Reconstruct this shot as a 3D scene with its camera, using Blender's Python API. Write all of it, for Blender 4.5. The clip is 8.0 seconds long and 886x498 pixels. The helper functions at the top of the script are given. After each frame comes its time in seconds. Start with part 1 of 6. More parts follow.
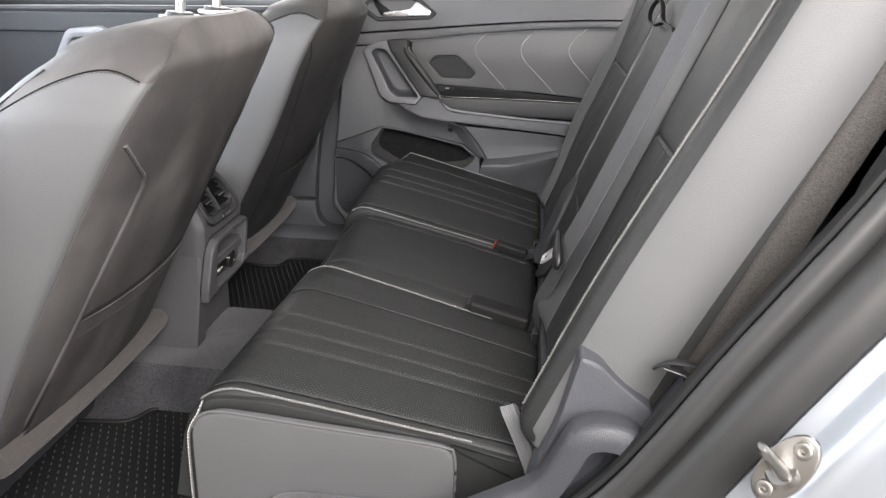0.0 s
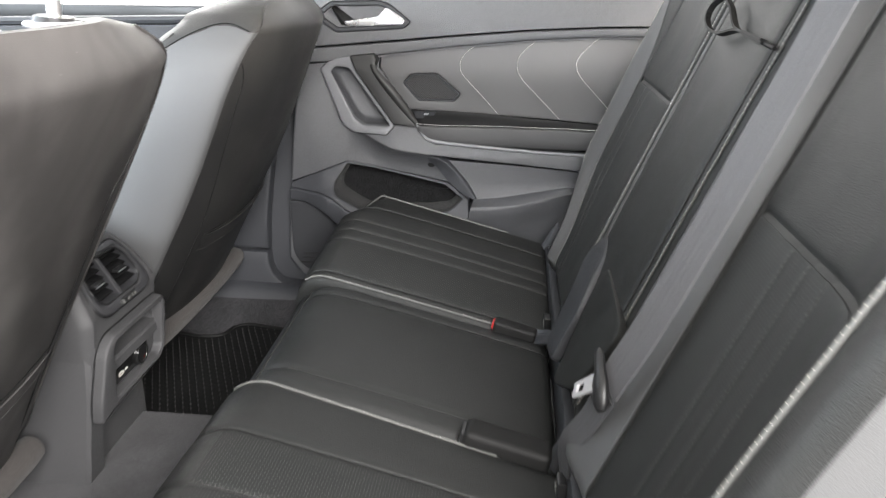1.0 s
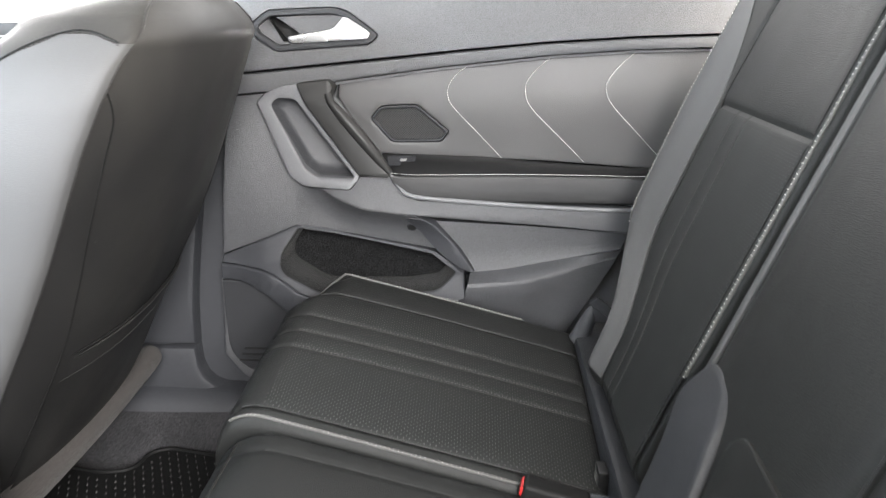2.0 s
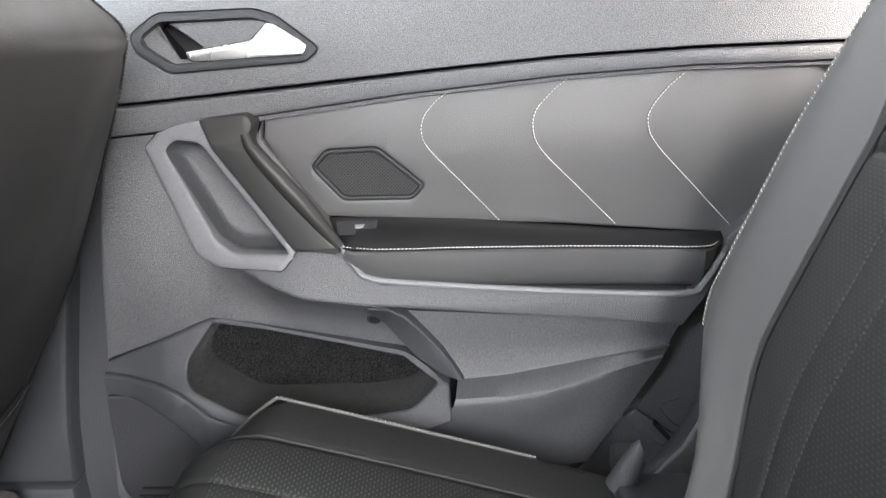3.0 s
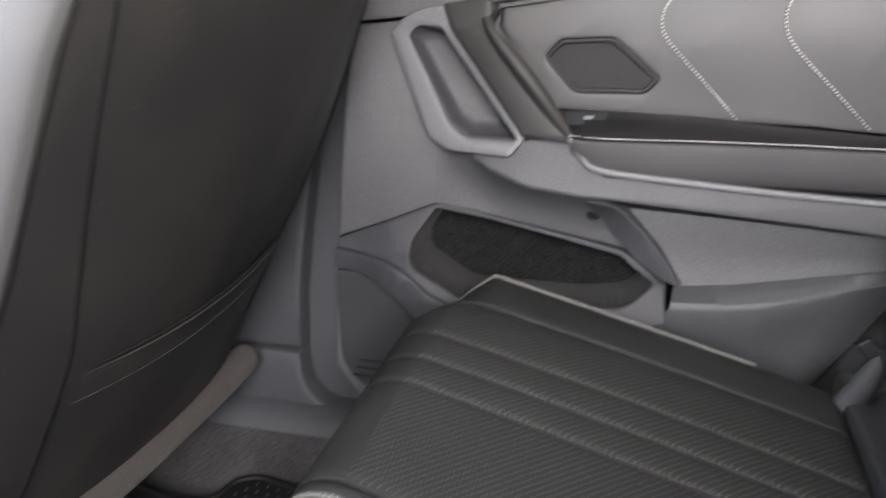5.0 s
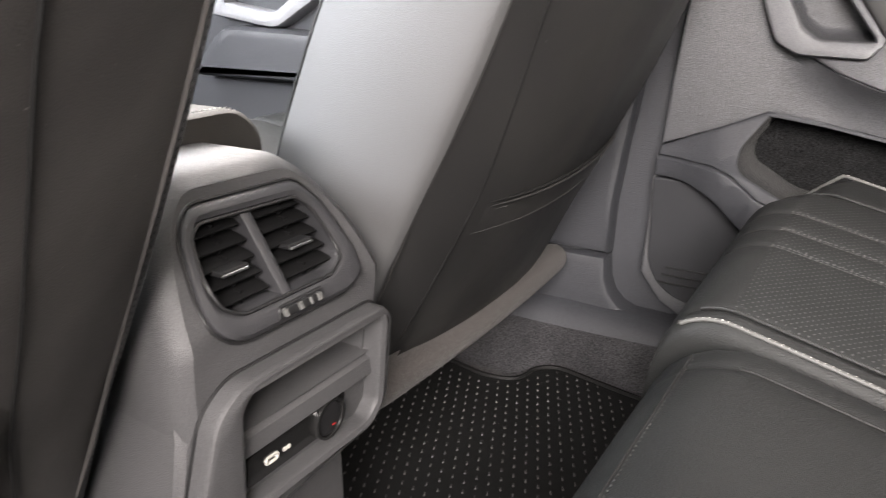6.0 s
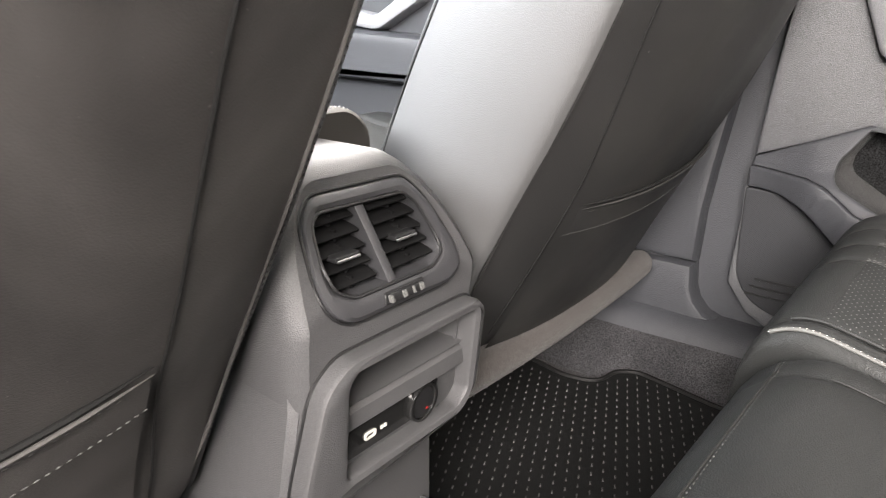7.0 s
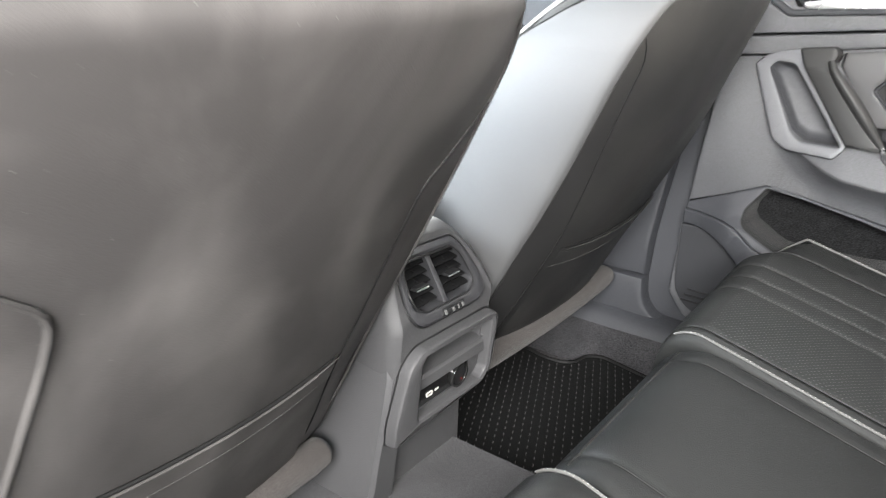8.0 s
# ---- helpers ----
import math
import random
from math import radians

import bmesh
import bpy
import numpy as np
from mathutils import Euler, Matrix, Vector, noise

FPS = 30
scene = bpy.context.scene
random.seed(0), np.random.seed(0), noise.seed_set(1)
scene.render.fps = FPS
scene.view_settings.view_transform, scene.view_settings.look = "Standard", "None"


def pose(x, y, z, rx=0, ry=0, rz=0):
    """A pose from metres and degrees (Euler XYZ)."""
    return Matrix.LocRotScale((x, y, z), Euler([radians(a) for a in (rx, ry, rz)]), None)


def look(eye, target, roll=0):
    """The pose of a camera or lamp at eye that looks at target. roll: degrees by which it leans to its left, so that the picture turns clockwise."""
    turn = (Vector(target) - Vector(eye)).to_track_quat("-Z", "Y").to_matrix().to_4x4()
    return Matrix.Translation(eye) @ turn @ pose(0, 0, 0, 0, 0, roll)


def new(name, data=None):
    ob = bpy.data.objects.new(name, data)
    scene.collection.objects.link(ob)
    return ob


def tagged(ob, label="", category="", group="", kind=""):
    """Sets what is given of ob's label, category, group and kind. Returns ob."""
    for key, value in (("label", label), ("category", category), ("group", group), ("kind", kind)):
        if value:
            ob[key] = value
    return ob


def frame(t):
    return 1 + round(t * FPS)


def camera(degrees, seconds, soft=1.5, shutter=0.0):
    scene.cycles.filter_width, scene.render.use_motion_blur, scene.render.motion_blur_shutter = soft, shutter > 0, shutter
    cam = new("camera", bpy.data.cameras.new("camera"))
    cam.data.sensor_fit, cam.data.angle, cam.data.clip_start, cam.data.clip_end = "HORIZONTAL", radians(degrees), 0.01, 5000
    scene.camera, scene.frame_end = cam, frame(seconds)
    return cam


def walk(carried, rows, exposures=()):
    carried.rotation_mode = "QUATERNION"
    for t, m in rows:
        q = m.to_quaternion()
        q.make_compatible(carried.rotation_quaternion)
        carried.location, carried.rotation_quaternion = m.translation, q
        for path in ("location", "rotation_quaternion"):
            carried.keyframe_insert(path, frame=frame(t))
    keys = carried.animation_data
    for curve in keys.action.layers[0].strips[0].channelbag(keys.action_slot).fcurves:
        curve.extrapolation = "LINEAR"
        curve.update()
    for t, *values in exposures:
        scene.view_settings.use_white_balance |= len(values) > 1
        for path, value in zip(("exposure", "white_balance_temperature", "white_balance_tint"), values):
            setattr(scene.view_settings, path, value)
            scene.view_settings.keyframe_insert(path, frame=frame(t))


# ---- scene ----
cam = camera(60.70, 8.0, soft=1.1, shutter=0.3)
PATH = [
    (0, (0.426, -0.877, 0.95), (0.219, 0.98, 0.237), 1.7),
    (0.5, (0.407, -0.691, 0.932), (0.221, 1.168, 0.218), 1.4),
    (1, (0.374, -0.419, 0.922), (0.213, 1.449, 0.227), 1.0),
    (1.5, (0.326, -0.167, 0.888), (0.208, 1.721, 0.237), 0.4),
    (2.8, (0.293, 0.417, 0.825), (0.243, 2.333, 0.254), -0.8),
    (3, (0.285, 0.486, 0.827), (0.263, 2.405, 0.264), -0.7),
    (3.5, (0.278, 0.573, 0.829), (0.294, 2.496, 0.28), -0.8),
    (4, (0.275, 0.588, 0.83), (0.28, 2.51, 0.277), -0.6),
    (4.5, (0.271, 0.556, 0.82), (0.085, 2.455, 0.22), -0.3),
    (5, (0.245, 0.44, 0.734), (-0.254, 2.271, 0.103), -0.1),
    (5.2, (0.215, 0.389, 0.705), (-0.395, 2.178, 0.051), -0.2),
    (6.3, (0.128, 0.266, 0.629), (-0.944, 1.821, -0.027), 0.0),
    (6.5, (0.128, 0.265, 0.628), (-0.978, 1.797, -0.028), 0.2),
    (7, (0.138, 0.236, 0.645), (-1.013, 1.732, -0.016), 0.5),
    (7.5, (0.203, 0.113, 0.713), (-0.945, 1.604, 0.037), 0.9),
    (8, (0.304, -0.098, 0.848), (-0.8, 1.413, 0.141), 1.8),
]
walk(cam, [(t, look(eye, target, roll)) for t, eye, target, roll in PATH],
     exposures=[(0.0, -0.76, 6450, 12), (0.5, -0.66, 6400, 11), (1.0, -0.36, 6400, 9), (1.7, -0.08, 6400, 9), (3.5, 0.02, 6300, 11), (4.0, -0.14, 6350, 13), (4.5, -0.26, 6400, 14), (5.2, -0.25, 6500, 14), (6.5, 0.42, 6850, 13), (7.0, 0.48, 6800, 12), (7.5, 0.49, 6600, 12), (8.0, 0.30, 6350, 8)])
SKY, SUN = 0.12, 0.8


# daylight standing in each of the car's openings
def window_light(name, place, target, sx, sy, watts, color):
    la = bpy.data.lights.new(name, "AREA")
    la.shape = "RECTANGLE"
    la.size, la.size_y, la.energy, la.color = sx, sy, watts, color
    ob = new(name, la)
    ob.matrix_world = look(place, target)
    return ob


BLUE, WARM, NEUTRAL = (0.82, 0.91, 1.0), (1.0, 0.92, 0.84), (1.0, 0.96, 0.93)
window_light("daylight_front_window_near", (-0.85, -0.12, 1.02), (-0.3, 0.9, 0.72), 0.95, 0.40, 82, (0.90, 0.95, 1.0))
window_light("daylight_windscreen", (-1.25, 0.68, 1.02), (0.2, 0.68, 0.55), 1.25, 0.45, 40, BLUE)
window_light("daylight_front_window_far", (-0.85, 1.50, 1.02), (-0.85, 0.5, 0.9), 1.0, 0.40, 30, NEUTRAL)
window_light("daylight_rear_window_far", (0.24, 1.465, 1.10), (0.24, 0.6, 0.5), 0.75, 0.24, 4, NEUTRAL)
window_light("daylight_tailgate", (1.60, 0.68, 1.10), (0.0, 0.62, 0.72), 1.1, 0.30, 140, WARM)
window_light("daylight_open_door", (0.80, -1.18, 1.38), (0.06, 0.78, 0.42), 1.15, 0.85, 280, NEUTRAL)

# ---------------------------------------------------------------- light
world = bpy.data.worlds.new("sky")
scene.world = world
world.use_nodes = True
wn = world.node_tree.nodes
wl = world.node_tree.links
sky = wn.new("ShaderNodeTexSky")
sky.sky_type = "NISHITA"
sky.sun_disc = False
sky.sun_elevation = radians(42)
sky.sun_rotation = radians(215)
sky.air_density = 1.6
sky.dust_density = 3.0
wn["Background"].inputs["Strength"].default_value = SKY
wl.new(sky.outputs["Color"], wn["Background"].inputs["Color"])
sun = bpy.data.lights.new("sun", "SUN")
sun.energy = SUN
sun.angle = radians(14)
sun.color = (1.0, 0.93, 0.84)
sun_ob = new("sun", sun)
sun_ob.matrix_world = look((0, 0, 5), (0.9, 2.6, 2.6), 0)


# ---------------------------------------------------------------- materials
def mat(name, base, rough=0.5, metal=0.0, grain=0.0, scale=400.0, blotch=0.12, blotch_scale=6.0, kind="noise", spec=0.5, coat=0.0, sheen=0.0, rough_var=0.08, speck=0.0, speck_scale=900.0, wrinkle=0.0):
    m = bpy.data.materials.new(name)
    m.use_nodes = True
    nt = m.node_tree
    n, l = nt.nodes, nt.links
    b = n["Principled BSDF"]
    tc = n.new("ShaderNodeTexCoord")
    big = n.new("ShaderNodeTexNoise")
    big.inputs["Scale"].default_value = blotch_scale
    big.inputs["Detail"].default_value = 6
    l.new(tc.outputs["Object"], big.inputs["Vector"])
    ramp = n.new("ShaderNodeMix")
    ramp.data_type = "RGBA"
    ramp.inputs[6].default_value = (*[c * (1 - blotch) for c in base], 1)
    ramp.inputs[7].default_value = (*[min(1, c * (1 + blotch)) for c in base], 1)
    l.new(big.outputs["Fac"], ramp.inputs[0])
    col = ramp.outputs[2]
    if speck:
        # fine pile or pigment specks, lighter and darker
        fine, fr, mul = n.new("ShaderNodeTexNoise"), n.new("ShaderNodeMapRange"), n.new("ShaderNodeMix")
        fine.inputs["Scale"].default_value, fine.inputs["Detail"].default_value = speck_scale, 2
        fr.inputs["From Min"].default_value, fr.inputs["From Max"].default_value = 0.34, 0.66
        fr.inputs["To Min"].default_value, fr.inputs["To Max"].default_value = 1 - speck, 1 + speck
        mul.data_type, mul.blend_type = "RGBA", "MULTIPLY"
        mul.inputs[0].default_value = 1.0
        l.new(tc.outputs["Object"], fine.inputs["Vector"])
        l.new(fine.outputs["Fac"], fr.inputs["Value"])
        l.new(col, mul.inputs[6])
        l.new(fr.outputs["Result"], mul.inputs[7])
        col = mul.outputs[2]
    l.new(col, b.inputs["Base Color"])
    rr = n.new("ShaderNodeMapRange")
    rr.inputs["From Min"].default_value, rr.inputs["From Max"].default_value = 0.3, 0.7
    rr.inputs["To Min"].default_value, rr.inputs["To Max"].default_value = max(0.02, rough - rough_var), min(1, rough + rough_var)
    l.new(big.outputs["Fac"], rr.inputs["Value"])
    l.new(rr.outputs["Result"], b.inputs["Roughness"])
    b.inputs["Metallic"].default_value = metal
    b.inputs["Specular IOR Level"].default_value = spec
    b.inputs["Coat Weight"].default_value = coat
    b.inputs["Sheen Weight"].default_value = sheen
    if grain:
        if kind == "voronoi":
            g = n.new("ShaderNodeTexVoronoi")
            g.inputs["Scale"].default_value = scale
            src = g.outputs["Distance"]
        else:
            g = n.new("ShaderNodeTexNoise")
            g.inputs["Scale"].default_value = scale
            g.inputs["Detail"].default_value = 3
            src = g.outputs["Fac"]
        l.new(tc.outputs["Object"], g.inputs["Vector"])
        bump = n.new("ShaderNodeBump")
        bump.inputs["Strength"].default_value = grain
        bump.inputs["Distance"].default_value = 0.001
        l.new(src, bump.inputs["Height"])
        l.new(bump.outputs["Normal"], b.inputs["Normal"])
        if wrinkle:
            # soft dents and puckers of upholstery
            soft, dent = n.new("ShaderNodeTexNoise"), n.new("ShaderNodeBump")
            soft.inputs["Scale"].default_value, soft.inputs["Detail"].default_value, soft.inputs["Distortion"].default_value = 11.0, 2.0, 0.0
            dent.inputs["Strength"].default_value, dent.inputs["Distance"].default_value = wrinkle, 0.01
            l.new(tc.outputs["Object"], soft.inputs["Vector"])
            l.new(soft.outputs["Fac"], dent.inputs["Height"])
            l.new(dent.outputs["Normal"], bump.inputs["Normal"])
    return m


def dotted(name, base, dot, scale, radius, rough=0.55, depth=0.6, turn=0.0, axes="xy", stretch=(1, 1)):
    """Leather or rubber with a regular pattern of small marks across two axes of the object."""
    m = mat(name, base, rough, grain=0.15, scale=900, spec=0.18, wrinkle=0.1)
    nt = m.node_tree
    n, l = nt.nodes, nt.links
    b = n["Principled BSDF"]
    tc = n.new("ShaderNodeTexCoord")
    sep = n.new("ShaderNodeSeparateXYZ")
    mp = n.new("ShaderNodeMapping")
    mp.inputs["Rotation"].default_value = (0, 0, turn)
    l.new(tc.outputs["Object"], sep.inputs["Vector"])
    com = n.new("ShaderNodeCombineXYZ")
    for i, a in enumerate(axes):
        l.new(sep.outputs[a.upper()], com.inputs[i])
    l.new(com.outputs["Vector"], mp.inputs["Vector"])
    mp.inputs["Scale"].default_value = (scale * stretch[0], scale * stretch[1], 0)
    fr = n.new("ShaderNodeVectorMath")
    fr.operation = "FRACTION"
    l.new(mp.outputs["Vector"], fr.inputs[0])
    sub = n.new("ShaderNodeVectorMath")
    sub.operation = "SUBTRACT"
    sub.inputs[1].default_value = (0.5, 0.5, 0)
    l.new(fr.outputs["Vector"], sub.inputs[0])
    ln = n.new("ShaderNodeVectorMath")
    ln.operation = "LENGTH"
    l.new(sub.outputs["Vector"], ln.inputs[0])
    mr = n.new("ShaderNodeMapRange")
    mr.inputs["From Min"].default_value, mr.inputs["From Max"].default_value = radius * 0.7, radius
    mr.inputs["To Min"].default_value, mr.inputs["To Max"].default_value = 1, 0
    l.new(ln.outputs["Value"], mr.inputs["Value"])
    mix = n.new("ShaderNodeMix")
    mix.data_type = "RGBA"
    old = b.inputs["Base Color"].links[0].from_socket
    l.new(mr.outputs["Result"], mix.inputs[0])
    l.new(old, mix.inputs[6])
    mix.inputs[7].default_value = (*dot, 1)
    l.new(mix.outputs[2], b.inputs["Base Color"])
    bump = n.new("ShaderNodeBump")
    bump.invert = True
    bump.inputs["Strength"].default_value = depth
    bump.inputs["Distance"].default_value = 0.001
    prev = b.inputs["Normal"].links[0].from_socket
    l.new(mr.outputs["Result"], bump.inputs["Height"])
    l.new(prev, bump.inputs["Normal"])
    l.new(bump.outputs["Normal"], b.inputs["Normal"])
    return m


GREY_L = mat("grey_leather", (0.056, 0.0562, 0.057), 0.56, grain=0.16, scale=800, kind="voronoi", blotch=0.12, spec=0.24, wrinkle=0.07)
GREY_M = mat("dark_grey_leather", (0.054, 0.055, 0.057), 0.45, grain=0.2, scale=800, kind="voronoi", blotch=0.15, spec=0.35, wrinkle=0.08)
LEATHER = mat("black_leather", (0.0145, 0.0150, 0.0148), 0.48, grain=0.30, scale=700, kind="voronoi", blotch=0.30, spec=0.17, wrinkle=0.14, speck=0.18, speck_scale=700)
PERF = dotted("perforated_leather", (0.0122, 0.0127, 0.0126), (0.072, 0.072, 0.070), 190, 0.15, rough=0.58, turn=0.785)
PERF_B = dotted("perforated_back_leather", (0.0140, 0.0146, 0.0146), (0.042, 0.048, 0.046), 215, 0.14, rough=0.62, turn=0.785, axes="yz")


def dusty(m, color, lo, hi, scale, stretch=(1, 1, 1), rough=0.75):
    """Smears of pale dust over a material, in cloudy patches."""
    n, l = m.node_tree.nodes, m.node_tree.links
    b = n["Principled BSDF"]
    tc, mp, nz, mr, mx = n.new("ShaderNodeTexCoord"), n.new("ShaderNodeMapping"), n.new("ShaderNodeTexNoise"), n.new("ShaderNodeMapRange"), n.new("ShaderNodeMix")
    mp.inputs["Scale"].default_value = stretch
    nz.inputs["Scale"].default_value, nz.inputs["Detail"].default_value, nz.inputs["Distortion"].default_value = scale, 5, 0.6
    mr.inputs["From Min"].default_value, mr.inputs["From Max"].default_value = lo, hi
    mx.data_type = "RGBA"
    mx.inputs[7].default_value = (*color, 1)
    old = b.inputs["Base Color"].links[0].from_socket
    l.new(tc.outputs["Object"], mp.inputs["Vector"])
    l.new(mp.outputs["Vector"], nz.inputs["Vector"])
    l.new(nz.outputs["Fac"], mr.inputs["Value"])
    l.new(mr.outputs["Result"], mx.inputs[0])
    l.new(old, mx.inputs[6])
    # scattered lint specks
    nz2, mr2, mx2 = n.new("ShaderNodeTexNoise"), n.new("ShaderNodeMapRange"), n.new("ShaderNodeMix")
    nz2.inputs["Scale"].default_value, nz2.inputs["Detail"].default_value = 420, 0
    mr2.inputs["From Min"].default_value, mr2.inputs["From Max"].default_value = 0.85, 0.92
    mx2.data_type = "RGBA"
    mx2.inputs[7].default_value = (0.13, 0.125, 0.12, 1)
    l.new(tc.outputs["Object"], nz2.inputs["Vector"])
    l.new(nz2.outputs["Fac"], mr2.inputs["Value"])
    l.new(mr2.outputs["Result"], mx2.inputs[0])
    l.new(mx.outputs[2], mx2.inputs[6])
    l.new(mx2.outputs[2], b.inputs["Base Color"])
    return m


# one dusty black leather twice: near back coloured as lit, far back as shaded
SEATBACK_LIT = dusty(mat("dusty_leather_lit", (0.038, 0.0360, 0.0354), 0.55, grain=0.16, scale=800, kind="voronoi", blotch=0.2, spec=0.18, wrinkle=0.10), (0.090, 0.0850, 0.0830), 0.43, 0.72, 4.5, (1.0, 1.2, 0.7))
SEATBACK_SHADED = dusty(mat("dusty_leather_shaded", (0.018, 0.0178, 0.0178), 0.48, grain=0.16, scale=800, kind="voronoi", blotch=0.2, spec=0.26, wrinkle=0.12), (0.032, 0.031, 0.029), 0.45, 0.80, 4.0, (1.0, 1.3, 1.0))
BAR = mat("dark_bar_plastic", (0.020, 0.020, 0.020), 0.46, grain=0.08, scale=900, spec=0.26)
INSERT = mat("door_insert_leather", (0.067, 0.0665, 0.068), 0.44, grain=0.16, scale=800, kind="voronoi", spec=0.36)
PLASTIC = mat("grained_grey_plastic", (0.060, 0.0613, 0.066), 0.44, grain=0.50, scale=760, kind="voronoi", blotch=0.18, spec=0.45, speck=0.32, speck_scale=700)
PLASTIC_D = mat("dark_grained_plastic", (0.026, 0.027, 0.030), 0.50, grain=0.4, scale=700, kind="voronoi", blotch=0.15, spec=0.22, speck=0.25)
PALE_P = mat("pale_grey_plastic", (0.135, 0.137, 0.145), 0.44, grain=0.35, scale=800, kind="voronoi", spec=0.35, speck=0.2)
SMOOTH_D = mat("satin_black_plastic", (0.010, 0.010, 0.0105), 0.40, grain=0.05, scale=900, spec=0.3)
GLOSS = mat("piano_black", (0.010, 0.010, 0.010), 0.12, rough_var=0.04, coat=0.3)
TRIM = mat("satin_silver_trim", (0.42, 0.42, 0.43), 0.33, metal=0.6, rough_var=0.05)
CHROME = mat("satin_chrome", (0.70, 0.70, 0.71), 0.28, metal=1.0, rough_var=0.05)
ZINC = mat("zinc_striker", (0.22, 0.212, 0.20), 0.42, metal=1.0, grain=0.1, scale=300)
CARPET = mat("grey_carpet", (0.031, 0.0305, 0.0325), 0.95, grain=1.0, scale=700, blotch=0.9, blotch_scale=9, spec=0.05, sheen=0.15, speck=0.5, speck_scale=450)
ROLL = mat("taupe_felt", (0.042, 0.038, 0.036), 0.95, grain=0.9, scale=900, blotch=0.2, spec=0.05, sheen=0.1, speck=0.3, speck_scale=600)
FELT = mat("black_felt", (0.010, 0.010, 0.0104), 0.95, grain=1.0, scale=900, blotch=0.5, blotch_scale=60, spec=0.05, sheen=0.08, speck=0.7, speck_scale=450)
RUBBER = mat("black_rubber", (0.008, 0.008, 0.008), 0.62, grain=0.3, scale=800, spec=0.16)
SEAL = mat("door_seal_rubber", (0.012, 0.012, 0.012), 0.50, grain=0.2, scale=900, spec=0.35)
PAINT = mat("silver_blue_paint", (0.215, 0.230, 0.248), 0.38, metal=0.6, coat=0.08, blotch=0.04, rough_var=0.015)
WEB = mat("belt_webbing", (0.038, 0.038, 0.041), 0.6, grain=0.6, scale=1500)
THREAD = mat("white_thread", (0.62, 0.61, 0.58), 0.7, grain=0.2, scale=2000)
THREAD_M = mat("pale_grey_thread", (0.40, 0.39, 0.36), 0.7, grain=0.2, scale=2000)
THREAD_D = mat("grey_thread", (0.060, 0.060, 0.058), 0.7, grain=0.2, scale=2000)
PIPE = mat("piping_cord", (0.070, 0.070, 0.067), 0.6, grain=0.3, scale=1500)
RED = mat("red_plastic", (0.25, 0.012, 0.012), 0.45)
LINER = mat("headliner_cloth", (0.55, 0.54, 0.51), 0.95, grain=0.5, scale=900, spec=0.1)
GROUND = mat("concrete", (0.42, 0.40, 0.37), 0.9, grain=0.6, scale=60, blotch=0.2, blotch_scale=0.8)
MESHM = dotted("speaker_mesh", (0.040, 0.040, 0.041), (0.004, 0.004, 0.004), 330, 0.33, rough=0.5, axes="xz", turn=0.785)
SPK_LOW = dotted("low_speaker_mesh", (0.028, 0.029, 0.032), (0.012, 0.012, 0.013), 420, 0.28, rough=0.5, axes="xz", turn=0.785)
GLASSM = bpy.data.materials.new("window_glass")
GLASSM.use_nodes = True
GLASSM.node_tree.nodes["Principled BSDF"].inputs["Transmission Weight"].default_value = 1.0
GLASSM.node_tree.nodes["Principled BSDF"].inputs["Roughness"].default_value = 0.0
GLASSM.node_tree.nodes["Principled BSDF"].inputs["IOR"].default_value = 1.05


# ---------------------------------------------------------------- builders
def V(*a):
    return Vector(a)


CRISP = set()


def part(name, bm, material, parent=None, label="", smooth=True, kind="", category=""):
    crisp = id(bm) in CRISP
    CRISP.discard(id(bm))
    me = bpy.data.meshes.new(name)
    bmesh.ops.recalc_face_normals(bm, faces=bm.faces)
    bm.to_mesh(me)
    bm.free()
    me.materials.append(material)
    if smooth:
        for p in me.polygons:
            p.use_smooth = True
        me.set_sharp_from_angle(angle=radians(38))
    ob = new(name, me)
    if crisp and smooth:
        wn_mod = ob.modifiers.new("even_faces", "WEIGHTED_NORMAL")
        wn_mod.keep_sharp = True
        wn_mod.weight = 90
    if parent is not None:
        ob.parent = parent
        if parent.parent is None:
            ob.matrix_parent_inverse = Matrix.Translation(-parent.location)
    tagged(ob, label=label, kind=kind, category=category)
    return ob


def thing(name, label, category, base=(0, 0, 0), group="", kind=""):
    ob = new(name)
    ob.empty_display_size = 0.05
    ob.location = base
    return tagged(ob, label=label, category=category, group=group, kind=kind)


def loft(rings, closed=True, cap=True):
    bm = bmesh.new()
    rows = [[bm.verts.new(p) for p in r] for r in rings]
    n = len(rows[0])
    for a, b in zip(rows, rows[1:]):
        for i in range(n if closed else n - 1):
            j = (i + 1) % n
            bm.faces.new((a[i], a[j], b[j], b[i]))
    if cap and closed:
        bm.faces.new(rows[0])
        bm.faces.new(rows[-1])
    return bm


def hollow_form(rings):
    """A hollow: walls and a back, open at the first ring."""
    bm = loft(rings, True, False)
    n = len(rings[0])
    bm.verts.ensure_lookup_table()
    bm.faces.new([bm.verts[i] for i in range(len(rings) * n - n, len(rings) * n)])
    return bm


